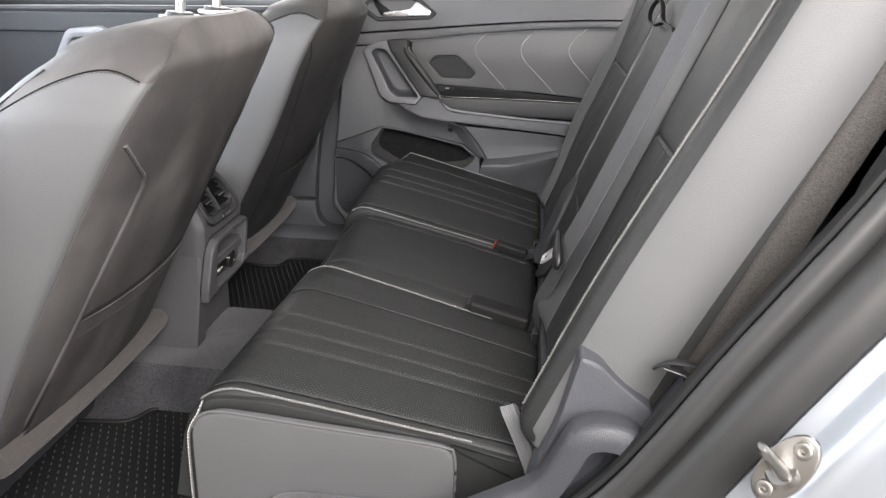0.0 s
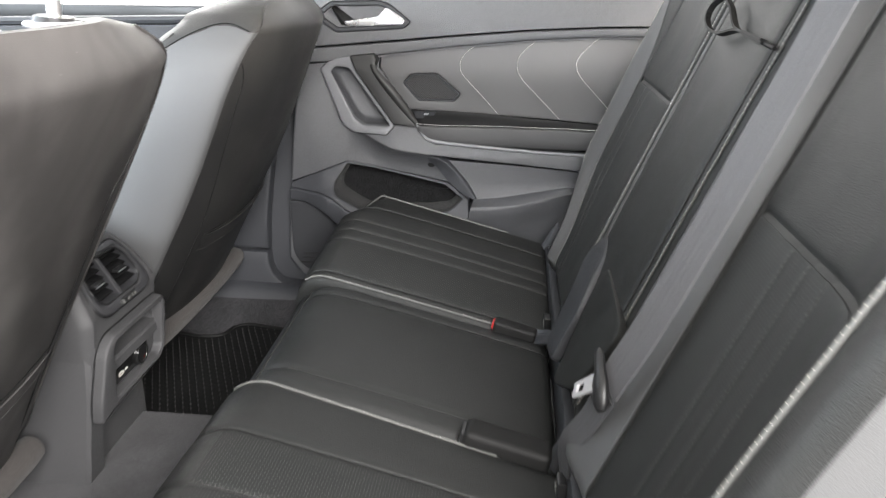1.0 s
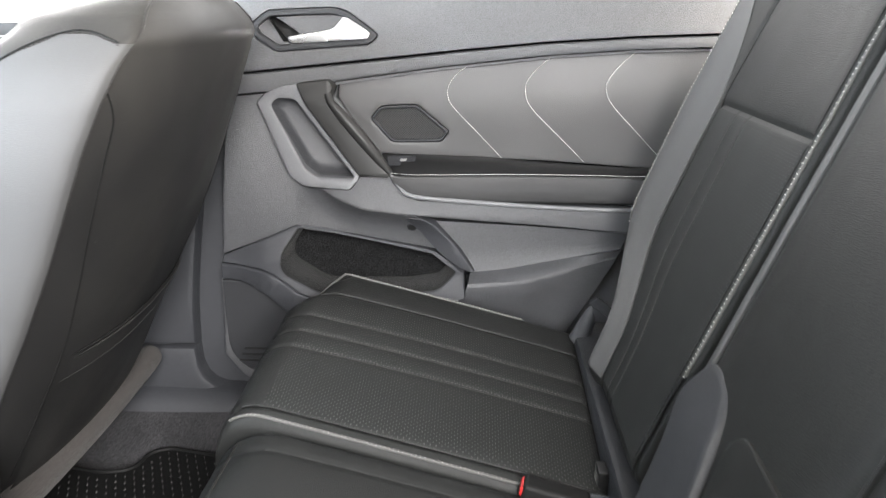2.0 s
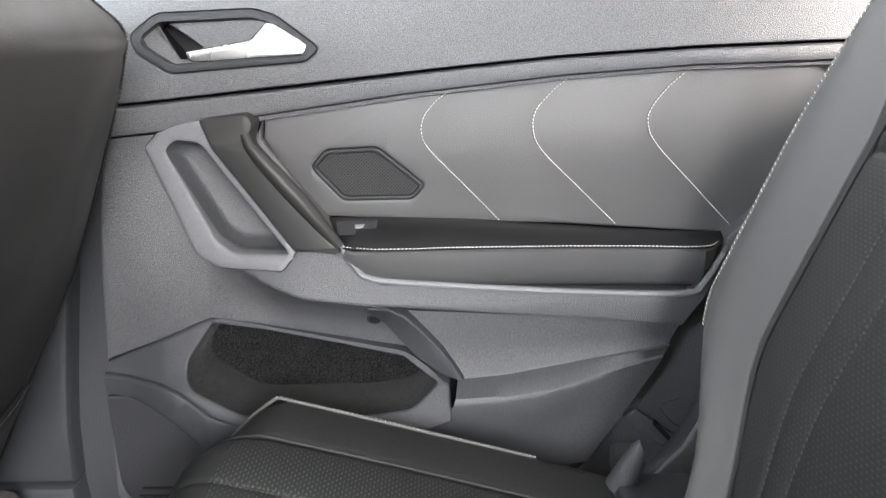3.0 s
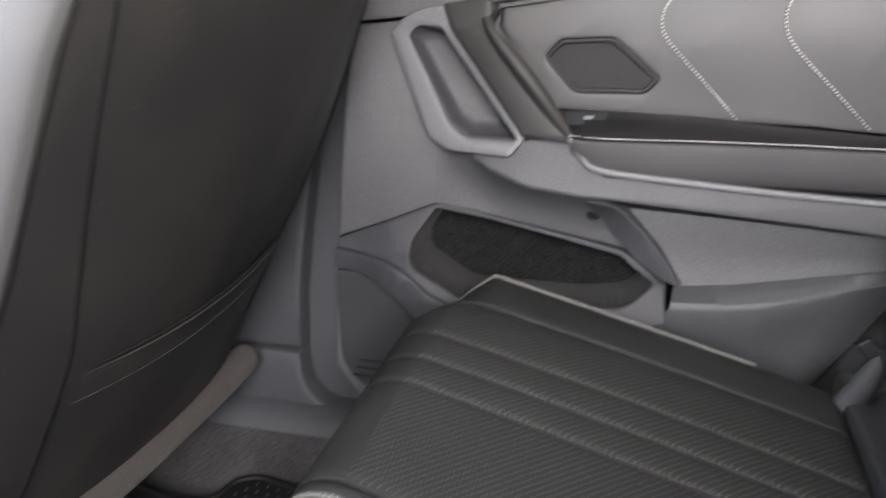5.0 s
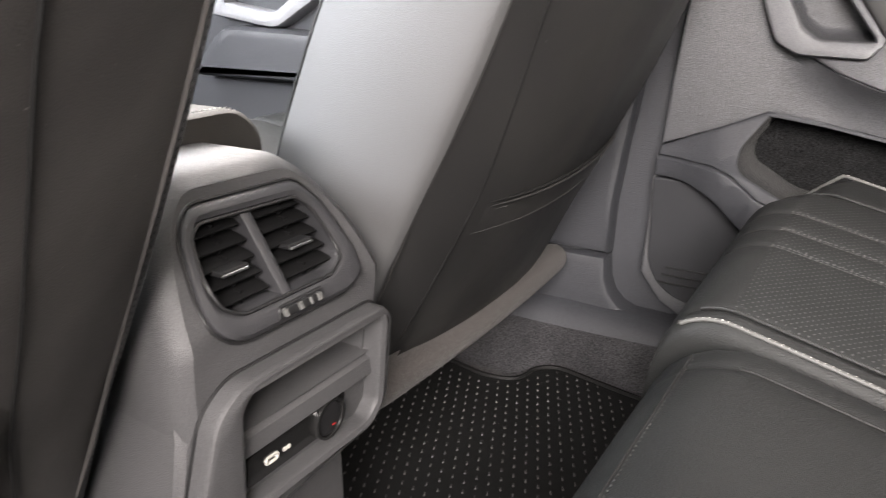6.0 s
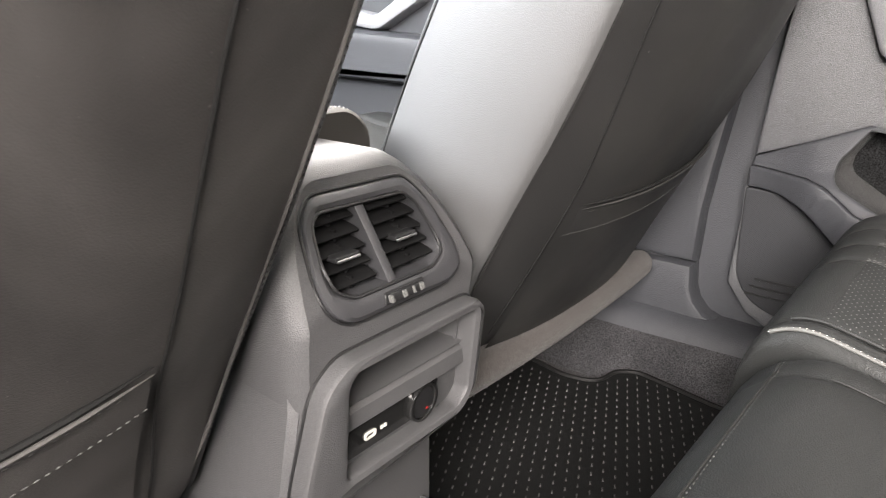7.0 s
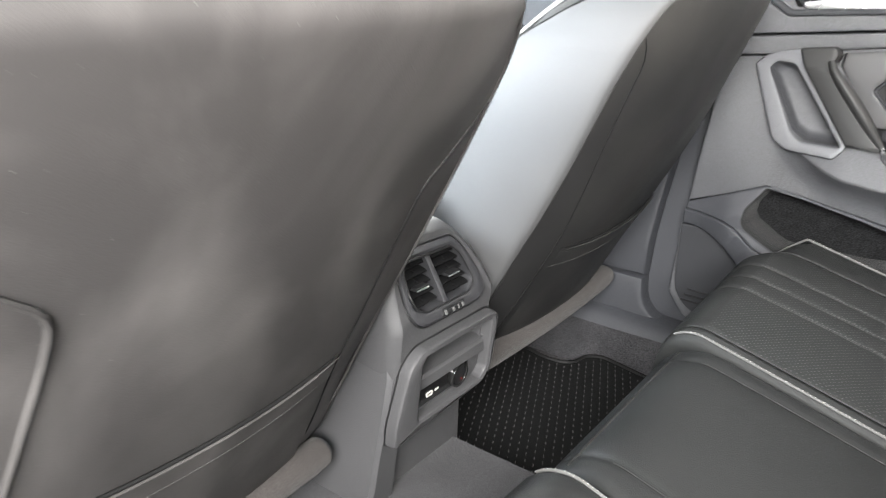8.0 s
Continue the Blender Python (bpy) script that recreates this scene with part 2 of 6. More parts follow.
def smooth_path(pts, step=0.01, closed=False):
    """Catmull-Rom through the points, evenly sampled."""
    P = [Vector(p) for p in pts]
    out = []
    n = len(P)
    for i in range(n if closed else n - 1):
        if closed:
            a, b, c, d = P[(i - 1) % n], P[i], P[(i + 1) % n], P[(i + 2) % n]
        else:
            b, c = P[i], P[i + 1]
            a = P[i - 1] if i else b * 2 - c
            d = P[i + 2] if i + 2 < n else c * 2 - b
        k = max(1, int((c - b).length / step))
        for j in range(k):
            t = j / k
            out.append(0.5 * ((2 * b) + (c - a) * t + (2 * a - 5 * b + 4 * c - d) * t * t + (3 * b - a - 3 * c + d) * t ** 3))
    if not closed:
        out.append(P[-1].copy())
    return out


def tube(pts, r, n=8, flat=1.0, up=(0, 0, 1), cap=True, closed=False):
    """A round or flattened cord along a path; r a number or one per point."""
    rings = []
    m = len(pts)
    for i, p in enumerate(pts):
        if closed:
            d = (pts[(i + 1) % m] - pts[i - 1]).normalized()
        else:
            d = (pts[min(i + 1, m - 1)] - pts[max(i - 1, 0)]).normalized()
        s = d.cross(Vector(up))
        if s.length < 1e-4:
            s = d.cross(Vector((1, 0.2, 0)))
        s.normalize()
        w = s.cross(d).normalized()
        rad = r[i] if isinstance(r, (list, tuple)) else r
        rings.append([p + s * math.cos(2 * math.pi * k / n) * rad + w * math.sin(2 * math.pi * k / n) * rad * flat for k in range(n)])
    if closed:
        rings.append(rings[0])
        cap = False
    bm = loft(rings, True, cap)
    if closed:
        bmesh.ops.remove_doubles(bm, verts=bm.verts, dist=1e-6)
    return bm


def ribbon(pts, width, thick, side):
    """A flat strap along a path; side: the way of its width (a vector or one per point)."""
    rings = []
    m = len(pts)
    h, q = width / 2, thick / 2
    # woven ribs run along both faces
    prof = [(-h, 0.0)] + [(h * (-0.94 + 1.88 * k / 20), -q * (1.0 - 0.30 * (k in (5, 8, 12, 15)))) for k in range(21)]
    prof += [(h, 0.0)] + [(-a, -b) for a, b in prof[1:]]
    for i, p in enumerate(pts):
        d = (pts[min(i + 1, m - 1)] - pts[max(i - 1, 0)]).normalized()
        s = Vector(side[i] if isinstance(side, list) else side)
        s = (s - d * s.dot(d)).normalized()
        w = s.cross(d).normalized()
        rings.append([p + s * a + w * b for a, b in prof])
    return loft(rings)


def stitches(pts, pitch=0.006, length=0.0042, r=0.0007, slant=0.0, side=(0, 0, 1)):
    """A row of short raised thread stitches along a path."""
    bm = bmesh.new()
    acc, nxt = 0.0, 0.0
    for a, b in zip(pts, pts[1:]):
        seg = (b - a).length
        if seg < 1e-7:
            continue
        d = (b - a) / seg
        while nxt <= acc + seg:
            c = a + d * (nxt - acc)
            e = (d + Vector(side) * slant).normalized() * length / 2
            u = d.cross(Vector(side))
            if u.length < 1e-5:
                u = d.cross(Vector((0.3, 1, 0.2)))
            u.normalize()
            w = u.cross(d).normalized()
            tips = [bm.verts.new(c - e), bm.verts.new(c + e)]
            ring = [bm.verts.new(c + q) for q in (u * r, w * r, -u * r, -w * r)]
            for k in range(4):
                for tip in tips:
                    bm.faces.new((ring[k], ring[(k + 1) % 4], tip))
            nxt += pitch
        acc += seg
    return bm


def offset_poly(pts, d):
    """Move a closed 2D outline inwards (d > 0, outline counter-clockwise)."""
    out = []
    n = len(pts)
    for i in range(n):
        a, b, c = pts[i - 1], pts[i], pts[(i + 1) % n]
        e1 = Vector((b[0] - a[0], b[1] - a[1])).normalized()
        e2 = Vector((c[0] - b[0], c[1] - b[1])).normalized()
        n1, n2 = Vector((-e1.y, e1.x)), Vector((-e2.y, e2.x))
        m = n1 + n2
        if m.length < 1e-4:
            m = n1
        m.normalize()
        k = d / max(0.35, m.dot(n1))
        out.append((b[0] + m.x * k, b[1] + m.y * k))
    return out


def ccw(pts):
    s = sum(pts[i - 1][0] * pts[i][1] - pts[i][0] * pts[i - 1][1] for i in range(len(pts)))
    return list(pts) if s > 0 else list(reversed(pts))


def rounded(pts, r, k=4):
    """Round the corners of a closed 2D outline; r a number or one per corner."""
    out = []
    n = len(pts)
    for i in range(n):
        rad = r[i] if isinstance(r, (list, tuple)) else r
        b = Vector(pts[i])
        a, c = Vector(pts[i - 1]), Vector(pts[(i + 1) % n])
        la, lc = (a - b).length, (c - b).length
        q = min(rad, la * 0.45, lc * 0.45)
        if q < 1e-5:
            out.append((b.x, b.y))
            continue
        p0, p2 = b + (a - b) / la * q, b + (c - b) / lc * q
        for j in range(k + 1):
            t = j / k
            p = p0 * (1 - t) ** 2 + b * 2 * t * (1 - t) + p2 * t * t
            out.append((p.x, p.y))
    return out


def plate(outer, depth, bevel, to3d, holes=(), cuts=0, back=True):
    """A plate with rounded edges from a 2D outline (and holes); to3d(u, v, h) gives the place h above its back."""
    bm = bmesh.new()
    outer = ccw(outer)
    loops = [(outer, 1)] + [(ccw(h), -1) for h in holes]
    fill = []
    prof = ((0, 0), (0, depth - bevel), (bevel * 0.3, depth - bevel * 0.3), (bevel, depth)) if bevel > 0 else ((0, 0), (0, depth))
    flat = {}
    for loop, s in loops:
        prev = None
        for off, h in prof:
            p2 = offset_poly(loop, off * s) if off else loop
            row = []
            for p in p2:
                v = bm.verts.new((p[0], p[1], h))
                row.append(v)
            if prev:
                for i in range(len(row)):
                    j = (i + 1) % len(row)
                    bm.faces.new((prev[i], prev[j], row[j], row[i]))
            prev = row
        fill += [bm.edges.get((prev[i], prev[(i + 1) % len(prev)])) for i in range(len(prev))]
    bmesh.ops.triangle_fill(bm, use_beauty=True, use_dissolve=False, edges=fill)
    if cuts:
        us = [v.co.x for v in bm.verts]
        vs = [v.co.y for v in bm.verts]
        for axis, lo, hi in ((0, min(us), max(us)), (1, min(vs), max(vs))):
            k = max(1, int((hi - lo) / cuts))
            for i in range(1, k):
                co = [0, 0, 0]
                co[axis] = lo + (hi - lo) * i / k
                no = [0, 0, 0]
                no[axis] = 1
                bmesh.ops.bisect_plane(bm, geom=bm.verts[:] + bm.edges[:] + bm.faces[:], plane_co=co, plane_no=no, dist=1e-5)
    for v in bm.verts:
        v.co = to3d(v.co.x, v.co.y, v.co.z)
    CRISP.add(id(bm))
    return bm


def box(x0, x1, y0, y1, z0, z1, bevel=0.0, seg=2):
    bm = bmesh.new()
    bmesh.ops.create_cube(bm, size=1.0)
    for v in bm.verts:
        v.co = ((x0 + x1) / 2 + v.co.x * (x1 - x0), (y0 + y1) / 2 + v.co.y * (y1 - y0), (z0 + z1) / 2 + v.co.z * (z1 - z0))
    if bevel:
        bmesh.ops.bevel(bm, geom=bm.edges[:], offset=bevel, segments=seg, profile=0.5, affect="EDGES")
        CRISP.add(id(bm))
    return bm


def round_off(d, r):
    if d >= r or r <= 0:
        return 0.0
    return r - math.sqrt(max(0.0, r * r - (r - d) ** 2))


def steps(length, marks, r0, r1, coarse=0.03):
    """Places along one side of a pad, closer at the rounded ends and at the marks."""
    s = {0.0, length}
    for r, base, sg in ((r0, 0.0, 1), (r1, length, -1)):
        for k in range(1, 7):
            s.add(min(length, max(0.0, base + sg * r * (1 - math.cos(k / 6 * math.pi / 2)))))
    for c, w in marks:
        for k in (-2.2, -1.2, -0.6, 0, 0.6, 1.2, 2.2):
            s.add(min(length, max(0.0, c + k * w)))
    base = sorted(s)
    out = [base[0]]
    for b in base[1:]:
        if b - out[-1] < 1e-4:
            continue
        gap = b - out[-1]
        k = int(gap / coarse)
        a = out[-1]
        for i in range(1, k + 1):
            out.append(a + gap * i / (k + 1))
        out.append(b)
    return out


def pad(c00, c10, c11, c01, normal, thick, radii=(0.03, 0.03, 0.03, 0.03), bulge=0.0, grooves_u=(), grooves_v=(), shape=None, only=None, warp=None):
    """A cushion over four corners: u runs c00 to c10, v runs c00 to c01. radii: at u=0, u=1, v=0, v=1. grooves: (place, width, depth).
    only: (u0, u1, v0, v1) keeps the part of the top skin inside, lifted a little."""
    c00, c10, c11, c01, N = map(Vector, (c00, c10, c11, c01, normal))
    N.normalize()
    lu = ((c10 - c00).length + (c11 - c01).length) / 2
    lv = ((c01 - c00).length + (c11 - c10).length) / 2
    us = steps(lu, [(g[0] * lu, g[1]) for g in grooves_u], radii[0], radii[1])
    vs = steps(lv, [(g[0] * lv, g[1]) for g in grooves_v], radii[2], radii[3])

    def top(a, b):
        u, v = a / lu, b / lv
        p = (c00 * (1 - u) + c10 * u) * (1 - v) + (c01 * (1 - u) + c11 * u) * v
        d = round_off(a, radii[0]) + round_off(lu - a, radii[1]) + round_off(b, radii[2]) + round_off(lv - b, radii[3])
        h = -min(d, thick * 0.98) + bulge * (math.sin(math.pi * u) * math.sin(math.pi * v)) ** 0.7 if bulge else -min(d, thick * 0.98)
        for g, w, q in grooves_u:
            h -= q * math.exp(-(((a - g * lu) / w) ** 2))
        for g, w, q in grooves_v:
            h -= q * math.exp(-(((b - g * lv) / w) ** 2))
        if shape:
            h += shape(u, v)
        if warp:
            p = p + warp(u, v)
        return p + N * h

    bm = bmesh.new()
    if only:
        u0, u1, v0, v1 = only
        us = sorted({u0 * lu, u1 * lu, *[a for a in us if u0 * lu < a < u1 * lu]})
        if callable(v0):
            vs = range(15)
            g = [[bm.verts.new(top(a, lv * (v0(a / lu) + (v1 - v0(a / lu)) * j / 14)) + N * 0.0012) for j in vs] for a in us]
        else:
            vs = sorted({v0 * lv, v1 * lv, *[b for b in vs if v0 * lv < b < v1 * lv]})
            g = [[bm.verts.new(top(a, b) + N * 0.0012) for b in vs] for a in us]
        for i in range(len(us) - 1):
            for j in range(len(vs) - 1):
                bm.faces.new((g[i][j], g[i + 1][j], g[i + 1][j + 1], g[i][j + 1]))
        rim = [e for e in bm.edges if e.is_boundary]
        ex = bmesh.ops.extrude_edge_only(bm, edges=rim)
        for v in ex["geom"]:
            if isinstance(v, bmesh.types.BMVert):
                v.co -= N * 0.003
        return bm, top, lu, lv
    g = [[bm.verts.new(top(a, b)) for b in vs] for a in us]
    for i in range(len(us) - 1):
        for j in range(len(vs) - 1):
            bm.faces.new((g[i][j], g[i + 1][j], g[i + 1][j + 1], g[i][j + 1]))
    loop = [g[i][0] for i in range(len(us))] + [g[-1][j] for j in range(1, len(vs))] + [g[i][-1] for i in range(len(us) - 2, -1, -1)] + [g[0][j] for j in range(len(vs) - 2, 0, -1)]
    low = []
    cut = lambda v: ((c00 + c10 + c11 + c01) / 4 - N * thick - v.co).dot(N)
    for v in loop:
        low.append(bm.verts.new(v.co + N * min(-0.001, cut(v))))
    for i in range(len(loop)):
        j = (i + 1) % len(loop)
        bm.faces.new((loop[i], loop[j], low[j], low[i]))
    bm.faces.new(low)
    return bm, top, lu, lv


def sm(a, b, x):
    t = min(1.0, max(0.0, (x - a) / (b - a)))
    return t * t * (3 - 2 * t)


YC = 0.68
TUNNEL = 0.765
SHELL = mat("grey_felt_shell", (0.040, 0.038, 0.036), 0.95, grain=0.8, scale=900, blotch=0.2, spec=0.05, speck=0.25, speck_scale=600)
SILL = mat("sill_plastic", (0.035, 0.0365, 0.0412), 0.5, grain=0.5, scale=700, kind="voronoi", spec=0.3, speck=0.25)


def path_lift(path, d):
    return [p + Vector(d) for p in path]


# ---------------------------------------------------------------- setting: ground, floor, shell
bm = bmesh.new()
bmesh.ops.create_grid(bm, x_segments=8, y_segments=8, size=400)
bmesh.ops.translate(bm, verts=bm.verts, vec=(0, 0, -0.42))
part("ground", bm, GROUND, label="pale dry concrete yard under the car", kind="structure", category="ground")


def floor_z(x, y):
    tun = sm(0.40, 0.47, y) * sm(TUNNEL + 0.05, TUNNEL, y)
    return 0.012 + 0.115 * tun + 0.10 * sm(0.05, 0.14, y) * 0 + 0.10 * sm(0.06, -0.02, y) + 0.09 * sm(1.30, 1.38, y) + 0.12 * sm(-0.02, 0.12, x)


def sheet(x0, x1, y0, y1, nx, ny, fz, thick=0.02):
    bm = bmesh.new()
    g = [[bm.verts.new((x0 + (x1 - x0) * i / nx, y0 + (y1 - y0) * j / ny, fz(x0 + (x1 - x0) * i / nx, y0 + (y1 - y0) * j / ny))) for j in range(ny + 1)] for i in range(nx + 1)]
    for i in range(nx):
        for j in range(ny):
            bm.faces.new((g[i][j], g[i + 1][j], g[i + 1][j + 1], g[i][j + 1]))
    ret = bmesh.ops.extrude_face_region(bm, geom=bm.faces[:])
    for v in ret["geom"]:
        if isinstance(v, bmesh.types.BMVert):
            v.co.z -= thick
    return bm


part("floor", sheet(-1.7, 0.62, -0.06, 1.42, 80, 90, floor_z), CARPET, label="dark grey carpeted car floor with a raised tunnel", kind="structure", category="floor")

# headliner and roof, rear and side closing walls
part("ceiling", box(-0.95, 1.7, 0.02, 1.34, 1.26, 1.30, 0.01), LINER, label="pale cloth headliner", kind="structure", category="ceiling")
part("wall_rear", box(1.66, 1.72, -0.10, 1.46, 0.1, 1.3, 0.01), PLASTIC_D, label="closed dark tailgate trim", kind="structure", category="wall")
part("wall_load_near", box(0.86, 1.7, -0.16, -0.10, 0.1, 1.3, 0.01), PLASTIC_D, label="dark load bay side trim", kind="structure", category="wall")
part("wall_load_far", box(0.86, 1.7, 1.46, 1.52, 0.1, 1.3, 0.01), PLASTIC_D, label="dark load bay side trim", kind="structure", category="wall")
part("load_floor", box(0.5, 1.7, -0.12, 1.48, 0.24, 0.28, 0.005), CARPET, label="carpeted load floor behind the rear seats", kind="structure", category="floor")


def far_side():
    # front passenger door, pillars and roof rail on the far side
    t = thing("front_door", "closed grey front door with a bright window above it", "car door", (-0.8, 1.45, 0.2))
    P2 = lambda yb: (lambda u, v, h: V(u, yb - h, v))
    low = [(-1.45, 0.12), (-0.30, 0.12), (-0.26, 0.40), (-0.30, 0.79), (-1.45, 0.76)]
    part("door_panel", plate(low, 0.05, 0.02, P2(1.47)), PLASTIC_D, t)
    part("belt_trim", tube([V(-1.45, 1.418, 0.765), V(-0.85, 1.414, 0.785), V(-0.31, 1.412, 0.80)], 0.011, 8), PLASTIC_D, t)
    part("upper_trim", plate([(-1.45, 0.70), (-0.31, 0.725), (-0.31, 0.79), (-1.45, 0.76)], 0.02, 0.008, P2(1.425)), PLASTIC_D, t, "grey upper trim strip")
    part("armrest", plate(rounded([(-1.15, 0.46), (-0.42, 0.46), (-0.42, 0.54), (-1.05, 0.56)], 0.03), 0.06, 0.02, P2(1.42)), PLASTIC_D, t)
    pull_o = rounded([(-1.10, 0.58), (-1.02, 0.72), (-0.90, 0.735), (-0.80, 0.62), (-0.92, 0.555)], 0.02)
    part("pull_handle", plate(pull_o, 0.035, 0.01, P2(1.42), holes=[offset_poly(ccw(pull_o), 0.03)]), PALE_P, t, "pale door pull surround")
    part("window_frame", plate([(-1.45, 0.77), (-0.26, 0.80), (-0.22, 1.30), (-1.0, 1.30), (-1.45, 1.0)], 0.04, 0.01, P2(1.49), holes=[[(-1.38, 0.82), (-0.33, 0.83), (-0.31, 1.22), (-0.98, 1.22), (-1.38, 0.98)]]), SMOOTH_D, t)
    part("pane", plate([(-1.40, 0.80), (-0.32, 0.81), (-0.30, 1.24), (-0.98, 1.24), (-1.40, 0.97)], 0.004, 0, P2(1.472)), GLASSM, t).visible_shadow = False
    part("wall_pillar_far", plate([(-0.27, 0.76), (-0.17, 0.80), (-0.13, 1.30), (-0.24, 1.30)], 0.05, 0.015, P2(1.46)), PLASTIC, None, "grey centre pillar trim", kind="structure", category="pillar")


far_side()


def pillar_foot():
    # lower centre pillar trim and sill on the far side
    P2 = lambda yb: (lambda u, v, h: V(u, yb - h, v))
    t = thing("pillar_trim", "grey plastic centre pillar trim running into the sill", "car trim", (-0.25, 1.42, 0.12))
    up = [(-0.46, 0.2155), (-0.247, 0.2155), (-0.243, 0.30), (-0.231, 0.39), (-0.205, 0.55), (-0.170, 0.80), (-0.30, 0.80), (-0.42, 0.45)]
    part("upper_cover", plate(up, 0.05, 0.014, P2(1.458)), SILL, t)
    part("shut_face", plate([(-0.29, 0.10), (-0.12, 0.10), (-0.150, 0.35), (-0.115, 0.80), (-0.22, 0.80), (-0.27, 0.45)], 0.02, 0.003, P2(1.462)), SILL, t, "recessed grey door shut face")
    lo = [(-0.62, 0.08), (-0.08, 0.08), (-0.08, 0.106), (-0.140, 0.112), (-0.188, 0.119), (-0.220, 0.132), (-0.237, 0.150), (-0.245, 0.172), (-0.248, 0.2125), (-0.46, 0.2125), (-0.62, 0.15)]
    part("lower_cover", plate(lo, 0.058, 0.014, P2(1.462)), SILL, t)
    sec = [(1.44, 0.06), (1.44, 0.128), (1.410, 0.128), (1.386, 0.121), (1.368, 0.104), (1.358, 0.066), (1.40, 0.05)]
    s = thing("sill_trim", "grey plastic door sill trim above the carpet", "car trim", (-0.2, 1.4, 0.06))
    part("cover", loft([[V(x, y, z + dz) for y, z in sec] for x, dz in ((-0.95, 0.0), (-0.30, 0.0), (-0.05, -0.008), (0.10, -0.012))]), SILL, s)
    part("end_cap", loft([[V(x, y - 0.002, z + dz) for y, z in sec] for x, dz in ((-0.085, -0.004), (-0.03, -0.006))]), PLASTIC_D, s)


pillar_foot()


# ---------------------------------------------------------------- far rear door
def rear_door():
    t = thing("rear_door", "closed dark grey rear door with leather insert and white stitching", "car door", (0.3, 1.45, 0.15))
    F = lambda yb: (lambda u, v, h: V(u, yb - h, v))
    # backing skin
    part("backing", plate([(-0.178, 0.12), (0.40, 0.12), (0.47, 0.28), (0.56, 0.46), (0.68, 0.61), (0.80, 0.72), (0.80, 0.94), (-0.170, 0.94)], 0.02, 0.0, F(1.487)), PLASTIC_D, t)

    # upper skin above the seam, leaning out
    seam = [(-0.172, 0.738), (-0.084, 0.7435), (0.118, 0.7635), (0.27, 0.779), (0.415, 0.792), (0.57, 0.801), (0.728, 0.806), (0.80, 0.808)]
    up = [(x, z + 0.0015) for x, z in seam] + [(0.80, 0.955), (-0.17, 0.935)]
    bez = rounded([(-0.088, 0.822), (-0.056, 0.846), (0.058, 0.850), (0.082, 0.843), (0.134, 0.805), (0.118, 0.790), (-0.042, 0.778), (-0.080, 0.802)], 0.008, 3)
    yu = lambda v: 1.388 + 0.22 * max(0, v - 0.78)
    part("upper_skin", plate(up, 0.03, 0.004, lambda u, v, h: V(u, yu(v) + 0.03 - h, v), holes=[bez]), PLASTIC, t)
    part("handle_bezel", plate(bez, 0.032, 0.004, lambda u, v, h: V(u, yu(v) + 0.03 - h, v), holes=[offset_poly(ccw(bez), 0.0105)]), PLASTIC_D, t, "dark bezel round the door lever")
    dish = offset_poly(ccw(bez), 0.0105)
    wedge = [(-0.066, 0.833), (-0.047, 0.8385), (-0.004, 0.808), (-0.014, 0.794), (-0.032, 0.794)]
    part("handle_dish", plate(dish, 0.004, 0.0, lambda u, v, h: V(u, yu(v) + 0.016 - h, v), holes=[wedge]), PLASTIC, t)
    # the gap's lining is coloured black to carry the shade behind the lever
    part("handle_shade_gap", hollow_form([[V(u, yu(v) + dy, v) for u, v in ccw(wedge)] for dy in (0.013, 0.05)]), SMOOTH_D, t, "gap behind the door lever, its shade put in as black")
    lev = rounded([(-0.024, 0.803), (0.054, 0.815), (0.072, 0.834), (0.080, 0.834), (0.121, 0.809), (0.116, 0.798), (-0.010, 0.7905), (-0.019, 0.792)], 0.003, 2)
    part("handle_lever", plate(lev, 0.016, 0.004, lambda u, v, h: V(u, yu(v) + 0.010 - h * (0.55 + 0.45 * sm(-0.02, 0.08, u)), v)), CHROME, t, "satin chrome door lever")

    # raised strip under the seam
    low = [(0.059, 0.727), (0.236, 0.751), (0.416, 0.770), (0.566, 0.780), (0.725, 0.784), (0.80, 0.786)]
    strip = [(x, z - 0.0015) for x, z in seam] + [(x, z + 0.001) for x, z in reversed(low)] + [(0.0, 0.716), (-0.172, 0.70)]
    part("belt_strip", plate(strip, 0.05, 0.006, F(1.434)), PLASTIC, t, "raised grey strip under the door seam")

    # carrier: everything round the insert, bulging towards the armrest
    ins = [(0.060, 0.7265), (0.236, 0.7505), (0.416, 0.7695), (0.566, 0.7795), (0.790, 0.785), (0.79, 0.74), (0.684, 0.628), (0.622, 0.580), (0.606, 0.552), (0.574, 0.516), (0.449, 0.519), (0.293, 0.529), (0.191, 0.538), (0.172, 0.550), (0.154, 0.572), (0.057, 0.700)]
    car = [(-0.074, 0.690), (-0.052, 0.7095), (0.0, 0.714), (0.059, 0.726)] + low[1:] + [(0.80, 0.74), (0.685, 0.612), (0.62, 0.548), (0.567, 0.472), (0.46, 0.482), (0.356, 0.489), (0.192, 0.500), (0.104, 0.510), (0.050, 0.528), (0.006, 0.550), (-0.016, 0.570)]
    pull_i = rounded([(-0.055, 0.688), (-0.043, 0.699), (-0.014, 0.697), (0.088, 0.567), (0.023, 0.568), (0.002, 0.582)], 0.006, 2)

    def ybulge(u, v):
        return 1.396 - 0.030 * sm(0.66, 0.53, v) * sm(-0.10, 0.10, u) - 0.016 * sm(0.56, 0.50, v) * sm(-0.02, 0.10, u) + 0.012 * sm(0.0, -0.16, u)

